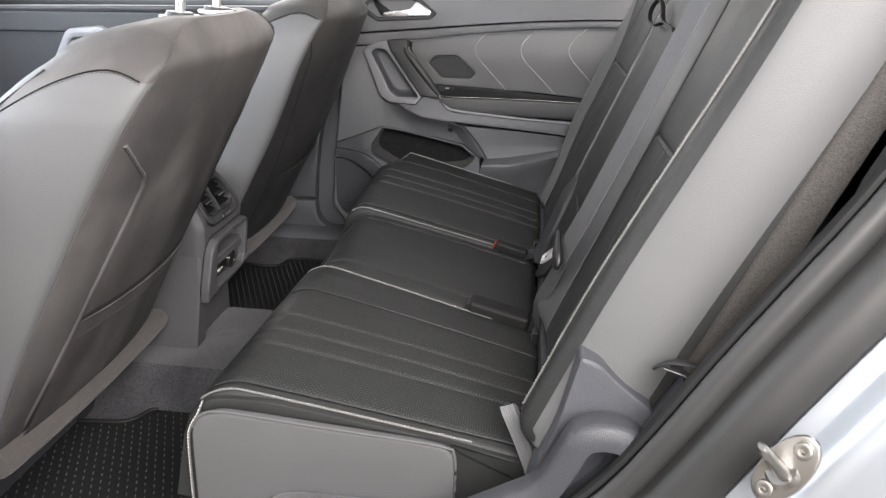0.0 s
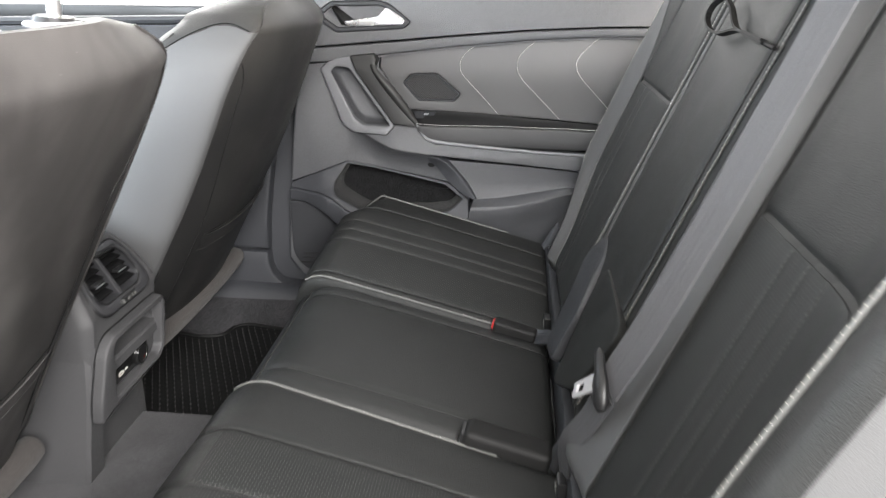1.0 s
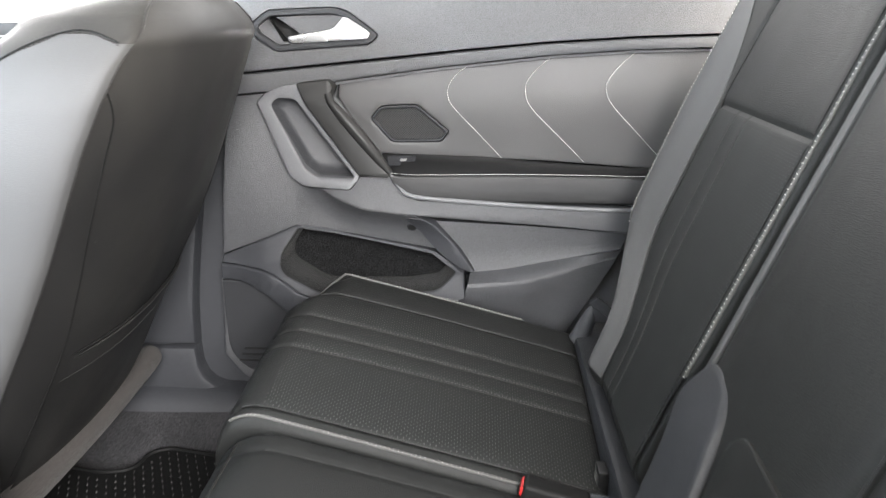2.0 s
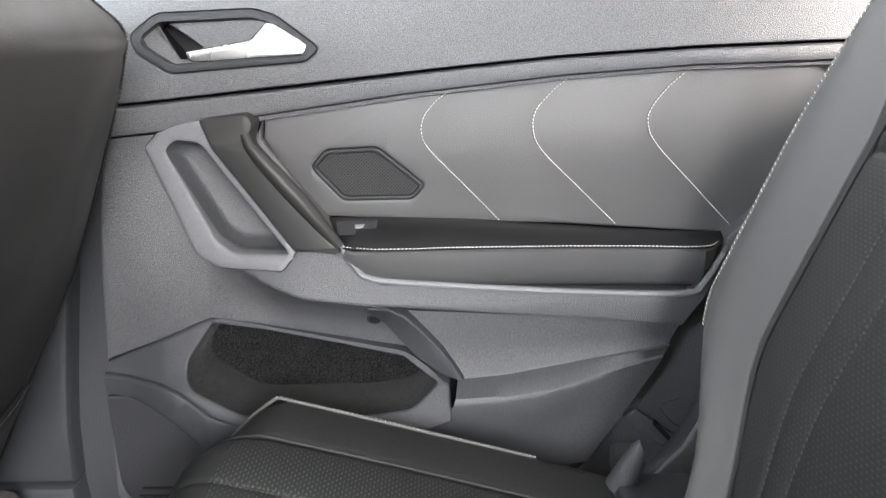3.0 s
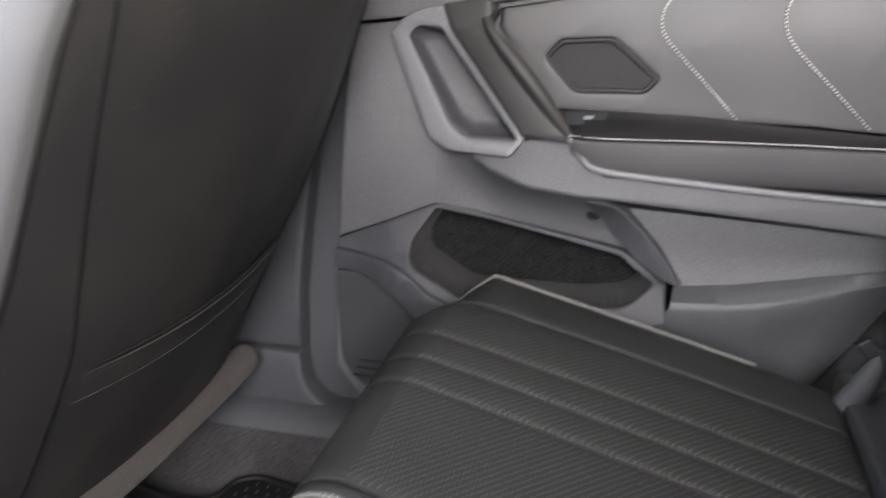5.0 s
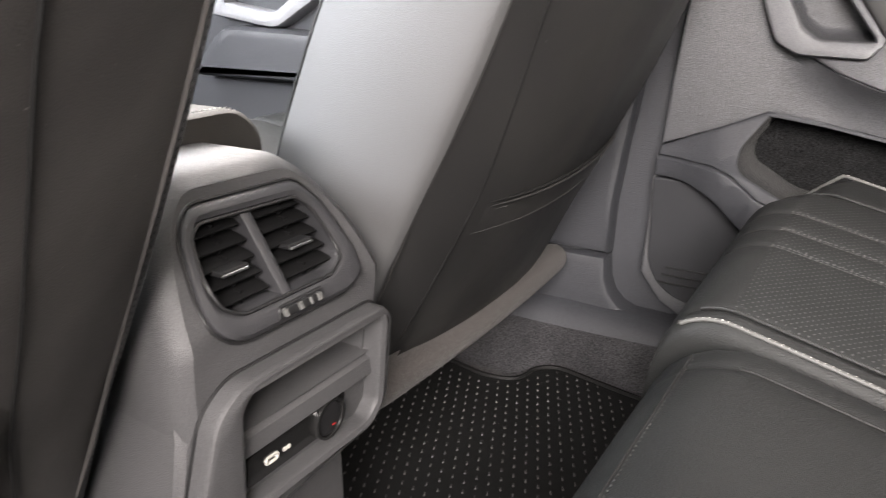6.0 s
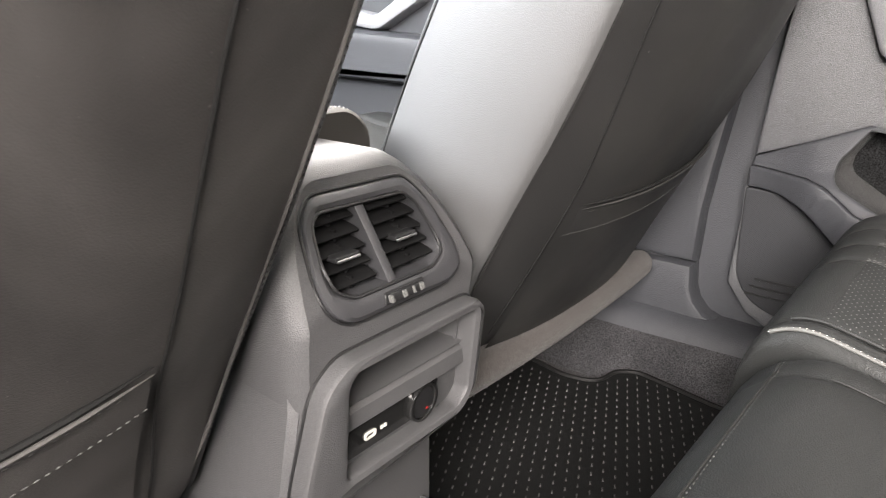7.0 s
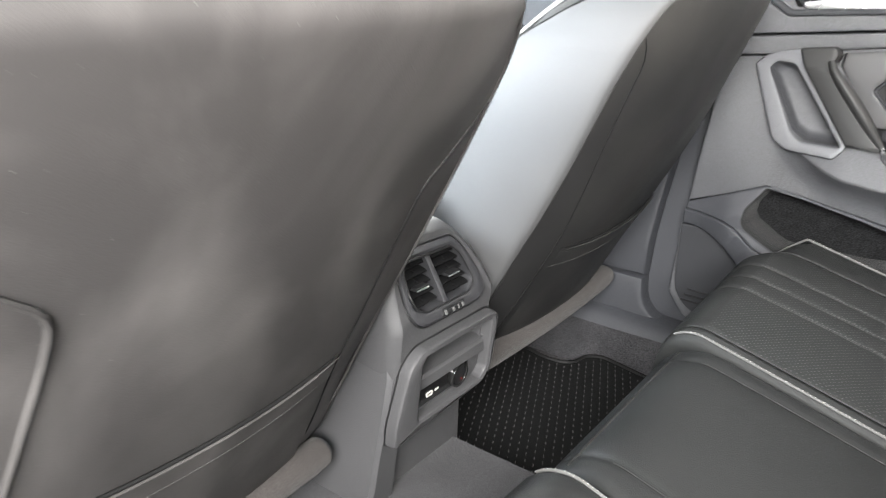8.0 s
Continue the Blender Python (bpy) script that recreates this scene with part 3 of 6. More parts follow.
    bmc = plate(car, 0.03, 0.004, lambda u, v, h: V(u, ybulge(u, v) + 0.03 - h, v), holes=[offset_poly(ccw(ins), -0.0006), offset_poly(ccw(pull_i), -0.0006)], cuts=0.03)
    part("carrier", bmc, PLASTIC, t, "grained grey door carrier")

    # leather insert, softly domed
    ipoly = [(0.0605, 0.7255), (0.236, 0.7495), (0.416, 0.7685), (0.566, 0.7785), (0.788, 0.784), (0.787, 0.742), (0.682, 0.630), (0.627, 0.575), (0.424, 0.589), (0.231, 0.596), (0.121, 0.600), (0.058, 0.699)]
    spk = rounded([(0.114, 0.664), (0.133, 0.685), (0.196, 0.688), (0.253, 0.641), (0.238, 0.623), (0.151, 0.622)], 0.007, 3)
    yi = lambda u, v: 1.409 - 0.006 * math.exp(-((v - 0.69) / 0.06) ** 2) - 0.004 * sm(0.1, 0.4, u)
    part("insert", plate(ipoly, 0.02, 0.005, lambda u, v, h: V(u, yi(u, v) + 0.02 - h, v), holes=[spk], cuts=0.03), INSERT, t, "dark grey leather insert")
    spo = offset_poly(ccw(spk), -0.0005)
    part("speaker_rim", plate(spo, 0.023, 0.0025, lambda u, v, h: V(u, yi(u, v) + 0.018 - h, v), holes=[offset_poly(spo, 0.0055)]), PLASTIC_D, t, "dark rim of the door speaker")
    part("speaker_grille", plate(offset_poly(spo, 0.0052), 0.012, 0.001, lambda u, v, h: V(u, yi(u, v) + 0.014 - h, v)), MESHM, t, "hexagonal black mesh speaker grille")
    for pts in ([(0.283, 0.753), (0.266, 0.740), (0.2525, 0.722), (0.2505, 0.703), (0.260, 0.684), (0.303, 0.639), (0.347, 0.593)],
                [(0.423, 0.766), (0.404, 0.750), (0.387, 0.729), (0.3845, 0.707), (0.396, 0.682), (0.443, 0.635), (0.491, 0.588)],
                [(0.567, 0.776), (0.545, 0.757), (0.526, 0.733), (0.5215, 0.715), (0.533, 0.689), (0.582, 0.638), (0.633, 0.586)]):
        path = smooth_path([V(x, yi(x, z) - 0.0004, z) for x, z in pts], 0.004)
        part("seam_cord", tube(path, 0.0011, 6), INSERT, t)
        part("seam_stitching", stitches(path_lift(path, (0, -0.0012, 0)), 0.0044, 0.0037, 0.0008, 0.15, (0, -1, 0)), THREAD, t, "white thread stitching")

    # armrest: black top shelf and leather face
    xs = [0.118, 0.135, 0.155, 0.17, 0.20, 0.30, 0.40, 0.50, 0.56, 0.585, 0.60, 0.61, 0.618]
    rows_top, rows_face = [], []
    for x in xs:
        k = sm(0.105, 0.175, x) * (1 - 0.6 * sm(0.585, 0.622, x))
        zt = 0.600 - 0.022 * sm(0.2, 0.63, x)
        zs = 0.574 + 0.003 * math.sin((x - 0.15) * 6.5)
        ym = 1.405 - 0.062 * k
        rows_top.append([V(x, 1.42, zt - 0.004), V(x, 1.405, zt), V(x, (1.405 + ym) / 2, (zt + zs) / 2 + 0.005), V(x, ym + 0.006, zs + 0.003), V(x, ym + 0.001, zs + 0.0005), V(x, ym + 0.004, zs - 0.006), V(x, 1.42, zs - 0.008)])
        if x >= 0.155:
            q = 1 - 0.9 * sm(0.588, 0.618, x) - 0.55 * sm(0.20, 0.155, x)
            zb = zs - 0.050 * max(0.05, q) - 0.004
            rows_face.append([V(x, 1.42, zs - 0.001), V(x, ym + 0.004, zs - 0.001), V(x, ym - 0.001, zs - 0.005), V(x, ym, zs - 0.5 * (zs - zb)), V(x, ym + 0.012, zb + 0.006), V(x, ym + 0.020, zb), V(x, 1.42, zb)])
    part("armrest_top", loft(rows_top), SMOOTH_D, t, "black top of the door armrest")
    part("armrest_face", loft(rows_face), INSERT, t, "padded leather armrest face")
    stp = smooth_path([V(x, 1.405 - 0.062 * sm(0.105, 0.175, x) * (1 - 0.6 * sm(0.585, 0.622, x)) - 0.0012, 0.574 + 0.003 * math.sin((x - 0.15) * 6.5)) for x in (0.152, 0.2, 0.3, 0.4, 0.5, 0.58, 0.606)], 0.004)
    part("armrest_piping", tube(stp, 0.0016, 6), SMOOTH_D, t)
    part("armrest_stitching", stitches(path_lift(stp, (0, -0.001, 0.0016)), 0.0046, 0.0040, 0.0008, 0.1, (0, -1, 0.3)), THREAD, t, "white thread stitching")
    lip = smooth_path([V(0.150, 1.360, 0.578), V(0.170, 1.353, 0.551), V(0.192, 1.347, 0.537), V(0.293, 1.346, 0.528), V(0.449, 1.347, 0.5185), V(0.566, 1.349, 0.5155), V(0.588, 1.353, 0.526), V(0.613, 1.362, 0.562)], 0.008)
    part("armrest_lip", tube(lip, 0.0042, 8), PALE_P, t, "pale lip under the armrest")
    sw = rounded([(0.143, 0.600), (0.196, 0.601), (0.192, 0.588), (0.148, 0.587)], 0.002, 2)
    part("window_switch", plate(sw, 0.006, 0.0015, lambda u, v, h: V(u, 1.376 + (v - 0.59) * 1.6 - h, v - h * 0.1)), PLASTIC_D, t, "window switch in the armrest")
    part("switch_key", plate(rounded([(0.167, 0.5965), (0.180, 0.597), (0.178, 0.5935), (0.168, 0.593)], 0.001, 2), 0.009, 0.002, lambda u, v, h: V(u, 1.376 + (v - 0.59) * 1.6 - h * 0.9, v)), TRIM, t, "silver switch key")

    # pull handle: pale open frame, dark dish, black grip bar
    frame_o = rounded([(-0.086, 0.692), (-0.058, 0.718), (-0.008, 0.7265), (0.020, 0.728), (0.022, 0.70), (0.101, 0.570), (0.083, 0.5455), (0.000, 0.5475), (-0.030, 0.563)], 0.006, 2)
    part("pull_frame", plate(frame_o, 0.05, 0.007, lambda u, v, h: V(u, ybulge(u, v) + 0.03 - h * (1.0 - 0.15 * sm(-0.02, -0.07, u)), v), holes=[offset_poly(ccw(pull_i), -0.001)]), PALE_P, t, "satin grey door pull frame")
    part("pull_dish", hollow_form([[V(0.015 + (u - 0.015) * k, 1.384 + d, 0.632 + (v - 0.632) * k) for u, v in ccw(pull_i)] for k, d in ((1.03, 0.0), (0.985, 0.012), (0.93, 0.022), (0.86, 0.029), (0.76, 0.032))]), PLASTIC, t, "scooped dish behind the door pull")
    grip = rounded([(-0.006, 0.7275), (0.050, 0.7345), (0.058, 0.722), (0.049, 0.699), (0.155, 0.571), (0.098, 0.571), (0.004, 0.700)], [0.003, 0.006, 0.008, 0.01, 0.003, 0.003, 0.01], 3)
    part("grip_bar", plate(grip, 0.055, 0.006, lambda u, v, h: V(u, 1.400 - h * (0.72 + 0.28 * sm(0.72, 0.66, v)), v)), BAR, t, "satin black diagonal grip bar")
    edge = smooth_path([V(0.050, 1.352, 0.712), V(0.055, 1.349, 0.698), V(0.105, 1.349, 0.638), V(0.152, 1.352, 0.577)], 0.008)
    part("grip_edge", tube(edge, [0.006 + 0.005 * math.sin(math.pi * i / (len(edge) - 1)) for i in range(len(edge))], 12), BAR, t, "rounded edge of the grip bar")

    # lower door: a skin that dives back under the armrest, a tilted map pocket, a shelf-like ledge and the speaker
    zc = lambda u: float(np.interp(u, [-0.18, -0.0755, -0.017, 0.005, 0.05, 0.104, 0.192, 0.26], [0.70, 0.69, 0.569, 0.549, 0.527, 0.509, 0.499, 0.485]))
    ztop = lambda u: float(np.interp(u, [-0.172, -0.099, -0.029, 0.042, 0.134, 0.222, 0.276], [0.407, 0.439, 0.469, 0.459, 0.443, 0.426, 0.392]))

    def yrec(u, v):
        q = min(1.0, max(0.0, (zc(u) - v) / max(0.02, zc(u) - ztop(u))))
        y0 = 1.404 - 0.050 * sm(-0.03, 0.10, u)
        y1 = 1.402
        return y0 + (y1 - y0) * q ** 0.80 + 0.010 * math.sin(math.pi * q) * sm(-0.02, 0.06, u) - 0.010 * math.sin(math.pi * q) * sm(-0.02, -0.12, u)

    rec = [(-0.172, 0.409), (-0.152, 0.59), (-0.138, 0.701), (-0.053, 0.7085), (-0.0755, 0.690), (-0.017, 0.569), (0.005, 0.549), (0.050, 0.527), (0.104, 0.509), (0.192, 0.499), (0.222, 0.482), (0.236, 0.455), (0.229, 0.424), (0.134, 0.441), (0.042, 0.457), (-0.029, 0.467), (-0.099, 0.437)]
    part("recess_skin", plate(rec, 0.03, 0.003, lambda u, v, h: V(u, yrec(u, v) + 0.03 - h, v), cuts=0.011), PLASTIC, t, "grained grey skin diving under the armrest")
    low_front = [(-0.189, 0.20), (-0.184, 0.286), (-0.174, 0.385), (-0.09, 0.375), (-0.03, 0.335), (0.06, 0.315), (0.26, 0.315), (0.26, 0.135), (-0.10, 0.125), (-0.155, 0.155)]
    lspk = rounded([(-0.178, 0.358), (-0.120, 0.356), (-0.090, 0.343), (-0.050, 0.312), (0.01, 0.255), (0.02, 0.165), (-0.105, 0.160), (-0.150, 0.178), (-0.176, 0.215)], [0.004, 0.02, 0.02, 0.02, 0.02, 0.02, 0.03, 0.03, 0.02], 3)
    part("lower_skin", plate(low_front, 0.03, 0.004, lambda u, v, h: V(u, 1.437 - h, v), holes=[lspk]), PLASTIC, t, "grained grey lower door skin")
    part("low_speaker", plate(offset_poly(ccw(lspk), -0.001), 0.02, 0.004, lambda u, v, h: V(u, 1.418 - h, v)), SPK_LOW, t, "dark mesh cover of the lower door speaker")
    for k in range(3):
        part("speaker_slot", box(-0.158 + 0.006 * k, -0.02, 1.3955, 1.402, 0.190 + 0.013 * k, 0.1935 + 0.013 * k, 0.001), SMOOTH_D, t)

    # map pocket, its rim leaning out towards the seat at the bottom
    ysur = lambda u, v: 1.402 - 0.42 * max(0.0, 0.470 - v) * sm(-0.17, -0.06, u) - 0.012 * sm(0.41, 0.38, v)
    pocket = rounded([(-0.026, 0.462), (-0.056, 0.418), (-0.057, 0.398), (-0.047, 0.386), (0.022, 0.355), (0.174, 0.356), (0.235, 0.364), (0.268, 0.394), (0.226, 0.423), (0.186, 0.430), (0.094, 0.446), (-0.012, 0.464)], [0.008, 0.012, 0.008, 0.01, 0.02, 0.02, 0.012, 0.008, 0.012, 0.01, 0.01, 0.006], 3)
    block = [(-0.172, 0.407), (-0.099, 0.438), (-0.029, 0.468), (0.042, 0.458), (0.134, 0.442), (0.224, 0.425), (0.254, 0.404), (0.281, 0.391), (0.284, 0.350), (0.250, 0.338), (0.174, 0.340), (0.030, 0.339), (-0.020, 0.356), (-0.062, 0.384), (-0.089, 0.391), (-0.126, 0.392), (-0.173, 0.394)]
    part("pocket_surround", plate(block, 0.040, 0.0035, lambda u, v, h: V(u, ysur(u, v) + 0.040 - h, v), holes=[pocket], cuts=0.03), SILL, t, "grey leaning rim of the map pocket")
    pin = offset_poly(ccw(pocket), 0.0)
    rings = [[V(x, ysur(x, z) + 0.002, z) for x, z in pin]]
    for off, d, drop in ((0.003, 0.012, 0.0), (0.004, 0.045, 0.002), (0.005, 0.075, 0.004), (0.0065, 0.088, 0.005)):
        rings.append([V(x, min(1.464, ysur(x, z) + d), z - drop * sm(0.40, 0.36, z)) for x, z in offset_poly(pin, off)])
    part("pocket_lining", hollow_form(rings), FELT, t, "black felt lining of the map pocket")
    lip2 = rounded([(-0.174, 0.3935), (-0.126, 0.3915), (-0.089, 0.3905), (-0.062, 0.3835), (-0.020, 0.3555), (0.030, 0.339), (0.060, 0.318), (0.010, 0.276), (-0.050, 0.316), (-0.088, 0.347), (-0.123, 0.359), (-0.176, 0.362)], [0.001, 0.01, 0.02, 0.02, 0.01, 0.01, 0.01, 0.01, 0.02, 0.02, 0.01, 0.001], 3)
    part("pocket_ledge", plate(lip2, 0.030, 0.004, lambda u, v, h: V(u, ysur(u, max(v, 0.36)) + 0.026 - h + 0.35 * max(0.0, 0.385 - v) * sm(-0.02, -0.08, u), v), cuts=0.02), SILL, t, "grey ledge in front of the map pocket")
    # slanted brace between the diving skin and the ledge panel
    pairs = (((0.180, 0.4935), (0.176, 0.491), 1.360), ((0.206, 0.489), (0.186, 0.477), 1.366), ((0.224, 0.478), (0.200, 0.462), 1.371), ((0.246, 0.455), (0.218, 0.441), 1.375), ((0.268, 0.430), (0.238, 0.422), 1.377), ((0.284, 0.406), (0.258, 0.405), 1.379), ((0.296, 0.386), (0.275, 0.393), 1.380))
    rows = []
    for (ax_, az), (bx, bz_), ya in pairs:
        yb = min(yrec(bx, bz_), ysur(bx, bz_)) - 0.0015
        a, b = V(ax_, ya, az), V(bx, max(ya + 0.003, yb), bz_)
        rows.append([a + V(0.008, 0.014, 0.004), a + V(0.0025, 0.0012, 0.001), a, a * 0.5 + b * 0.5, b, b + V(0.004, 0.005, 0.002), a + V(0.008, 0.018, 0.004)])
    part("pocket_brace", loft(rows), SILL, t, "slanted brace beside the map pocket")
    # ledge panel: a flat face, a shelf facing up, then an underside
    u_left = lambda z: float(np.interp(z, [0.20, 0.330, 0.345, 0.386, 0.43, 0.478, 0.488, 0.50], [0.235, 0.240, 0.278, 0.292, 0.266, 0.222, 0.205, 0.187]))
    u_right = lambda z: float(np.interp(z, [0.20, 0.27, 0.342, 0.417, 0.461, 0.50], [0.435, 0.478, 0.519, 0.556, 0.574, 0.592]))
    rows = []
    for i in range(41):
        f = i / 40
        us = 0.285 + 0.285 * f
        zt = float(np.interp(us, [0.285, 0.361, 0.428, 0.502, 0.558, 0.60], [0.384, 0.391, 0.403, 0.418, 0.430, 0.440]))
        za = float(np.interp(us, [0.18, 0.333, 0.426, 0.572], [0.492, 0.481, 0.475, 0.464]))
        out = 0.040 * (1 - 0.92 * sm(0.40, 0.575, us))
        zl = zt - 0.012 - 0.006 * f
        prof = [(1.420, za), (1.383, za), (1.386, (za + zt) / 2), (1.387, zt + 0.006), (1.385, zt + 0.0015), (1.381, zt), (1.388 - out, zl + 0.004), (1.3855 - out, zl + 0.0005), (1.3855 - out, zl - 0.006), (1.390 - out * 0.85, zl - 0.035), (1.396 - out * 0.35, zl - 0.090), (1.400, zl - 0.16), (1.430, zl - 0.16)]
        row = []
        for y, z in prof:
            a, b = u_left(z), u_right(z)
            row.append(V(a + (b - a) * f, y, z))
        rows.append(row)
    part("lower_ledge", loft(rows, closed=False, cap=False), PLASTIC, t, "grey faceted ledge panel low on the door")
    yh = yrec(0.186, 0.470)
    ring = [V(0.186 + 0.0085 * math.cos(a * math.pi / 8), yh - 0.001 + 0.35 * (0.0065 * math.sin(a * math.pi / 8)) * -1, 0.470 + 0.0065 * math.sin(a * math.pi / 8)) for a in range(16)]
    part("screw_cap", tube(ring, 0.0016, 6, closed=True), PLASTIC_D, t)
    part("screw_hole", loft([[p + V(0, dy, 0) for p in ring] for dy in (-0.0012, 0.004)]), RUBBER, t)
    # window above
    wf = [(-0.17, 0.925), (0.80, 0.945), (0.80, 1.0), (0.60, 1.28), (-0.14, 1.30)]
    part("window_frame", plate(wf, 0.04, 0.008, F(1.49), holes=[[(-0.12, 0.965), (0.70, 0.985), (0.55, 1.235), (-0.10, 1.245)]]), SMOOTH_D, t)
    part("pane", plate([(-0.13, 0.95), (0.72, 0.97), (0.56, 1.25), (-0.11, 1.26)], 0.004, 0, F(1.472)), GLASSM, t).visible_shadow = False


rear_door()


# ---------------------------------------------------------------- rear bench
def rear_cushion(name, c00, c10, c11, c01, label, lo, hi, ch, radius, corner):
    """An outer seat cushion: smooth side strips, perforated middle with three stitched channels, white piping on both edges."""
    t = thing(name, label, "car seat", (0.2, (c00[1] + c11[1]) / 2, 0.17), group="rear seat cushions")
    n = (Vector(c10) - Vector(c00)).cross(Vector(c01) - Vector(c00))
    if n.z < 0:
        n = -n
    long = (Vector(c10) - Vector(c00)).length
    drop = lambda u, v: -1.15 * max(0.0, corner - u * long) * sm(0.70, 0.97, v) if corner else 0.0
    kw = dict(radii=(radius, 0.02, 0.022, 0.022), bulge=0.006, shape=drop, grooves_v=[(lo, 0.005, 0.004), (hi, 0.005, 0.004)] + [(c, 0.004, 0.003) for c in ch])
    bm, top, lu, lv = pad(c00, c10, c11, c01, n, 0.20, **kw)
    part("cover", bm, LEATHER, t)
    bm, _, _, _ = pad(c00, c10, c11, c01, n, 0.20, only=(0.10, 0.985, lo + 0.005, hi - 0.005), **kw)
    part("perforated_panel", bm, PERF, t, "perforated black leather panel with three stitched channels")
    for c in ch:
        for s in (-0.0022, 0.0022):
            path = [top(lu * (0.10 + 0.88 * i / 60), lv * c + s) + Vector((0, 0, 0.0016)) for i in range(61)]
            part("channel_stitching", stitches(path, 0.0052, 0.0036, 0.0005), THREAD_D, t)
    for c in (lo - 0.002, hi + 0.002):
        path = [top(lu * (0.05 + 0.93 * i / 60), lv * c) + Vector((0, 0, 0.003)) for i in range(61)]
        part("panel_seam", tube(path, 0.0018, 6), LEATHER, t)
    for b, end in ((0.009, 0.80), (lv - 0.009, 0.80)):
        path = [top(lu * (0.03 + (end - 0.03) * i / 70), b) + Vector((0, 0, 0.0022)) for i in range(71)]
        pc = part("piping", tube(path, 0.0019, 8), PIPE, t, "pale piping cord")
        part("piping_stitching", stitches([p + Vector((0, 0, 0.0010)) for p in path], 0.0056, 0.0047, 0.0012, 0.6, (0, 1, 0)), THREAD, pc, "white thread on the piping")
    return t, top, lu, lv


near_c, near_top, n_lu, n_lv = rear_cushion("rear_cushion", (-0.024, 0.002, 0.388), (0.475, 0.030, 0.292), (0.475, 0.445, 0.284), (-0.010, 0.512, 0.384), "black perforated leather rear seat cushion beside the open door", 0.062, 0.735, (0.295, 0.395, 0.51), 0.075, 0.0)
# side face of the near cushion, a leather panel with a hemmed upper edge
sp = rounded([(-0.028, 0.10), (0.352, 0.10), (0.354, 0.239), (0.353, 0.298), (0.336, 0.3135), (0.11, 0.3385), (0.02, 0.3475), (-0.014, 0.338), (-0.026, 0.313)], [0.01, 0.01, 0.01, 0.015, 0.015, 0.02, 0.02, 0.012, 0.012], 4)
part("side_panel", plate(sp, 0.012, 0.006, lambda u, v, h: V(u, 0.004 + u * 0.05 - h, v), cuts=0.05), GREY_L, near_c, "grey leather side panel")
hem = smooth_path([V(-0.024, -0.007, 0.318), V(-0.010, -0.007, 0.3385), V(0.02, -0.006, 0.3475), V(0.11, -0.002, 0.3385), V(0.22, 0.004, 0.3265), V(0.334, 0.010, 0.3135), V(0.352, 0.011, 0.298), V(0.354, 0.011, 0.24)], 0.008)
part("panel_hem", tube(hem, 0.0022, 8), GREY_L, near_c)
front_edge = smooth_path([V(-0.032, -0.006, 0.105), V(-0.033, -0.006, 0.20), V(-0.031, -0.007, 0.290), V(-0.026, -0.008, 0.318), V(-0.014, -0.006, 0.340), V(-0.008, 0.002, 0.358)], 0.008)
fe = part("panel_piping", tube(front_edge, 0.0019, 8, up=(0, 1, 0)), PIPE, near_c)
part("piping_stitching", stitches(path_lift(front_edge, (-0.0006, -0.0012, 0)), 0.0056, 0.0047, 0.0012, 0.5, (0, 1, 0)), THREAD, fe, "white thread on the piping")
part("side_strip", plate(rounded([(-0.010, 0.3405), (0.02, 0.3500), (0.11, 0.3410), (0.336, 0.3160), (0.356, 0.300), (0.46, 0.25), (0.47, 0.285), (0.30, 0.326), (0.09, 0.3645), (0.02, 0.366), (-0.008, 0.358)], [0.004, 0.008, 0.02, 0.004, 0.004, 0.01, 0.01, 0.02, 0.02, 0.02, 0.01], 3), 0.010, 0.004, lambda u, v, h: V(u, 0.009 + u * 0.05 - h, v), cuts=0.05), LEATHER, near_c, "black leather strip under the piping")
part("panel_hem_stitching", stitches(path_lift(hem, (0, -0.003, -0.004)), 0.006, 0.0045, 0.0006), THREAD_D, near_c)

rear_cushion("rear_cushion", (-0.016, 0.892, 0.377), (0.475, 0.832, 0.282), (0.475, 1.272, 0.322), (0.012, 1.284, 0.440), "black perforated leather rear seat cushion beside the closed door", 0.07, 0.80, (0.40, 0.50, 0.61), 0.06, 0.078)

mid_t = thing("rear_cushion", "plain black leather middle rear seat cushion", "car seat", (0.2, YC, 0.17), group="rear seat cushions")
mc = ((-0.006, 0.517, 0.372), (0.465, 0.462, 0.282), (0.465, 0.832, 0.282), (-0.006, 0.887, 0.372))
mn = (0.18, 0, 1)
bm, mid_top, m_lu, m_lv = pad(*mc, mn, 0.19, radii=(0.085, 0.02, 0.020, 0.020), bulge=0.010, grooves_v=[(0.13, 0.006, 0.003), (0.87, 0.006, 0.003)])
part("cover", bm, LEATHER, mid_t)
for c in (0.125, 0.875):
    part("seam", tube([mid_top(m_lu * (0.14 + 0.84 * i / 60), m_lv * c) + V(0, 0, 0.0004) for i in range(61)], 0.0009, 6), LEATHER, mid_t)
path = [mid_top(0.028, m_lv * (0.06 + 0.88 * i / 50)) + V(-0.001, 0, 0.001) for i in range(51)]
part("front_hem", tube(path, 0.0010, 6), LEATHER, mid_t)
part("front_hem_stitching", stitches(path_lift(path, (0.003, 0, 0.002)), 0.006, 0.004, 0.0006), THREAD_D, mid_t)

BT, BN = Vector((0.371, 0, 0.928)), Vector((-0.928, 0, 0.371))


def back_pt(y, z, lift=0.0):
    return Vector((0.50 + 0.40 * (z - 0.42), y, z)) + BN * lift


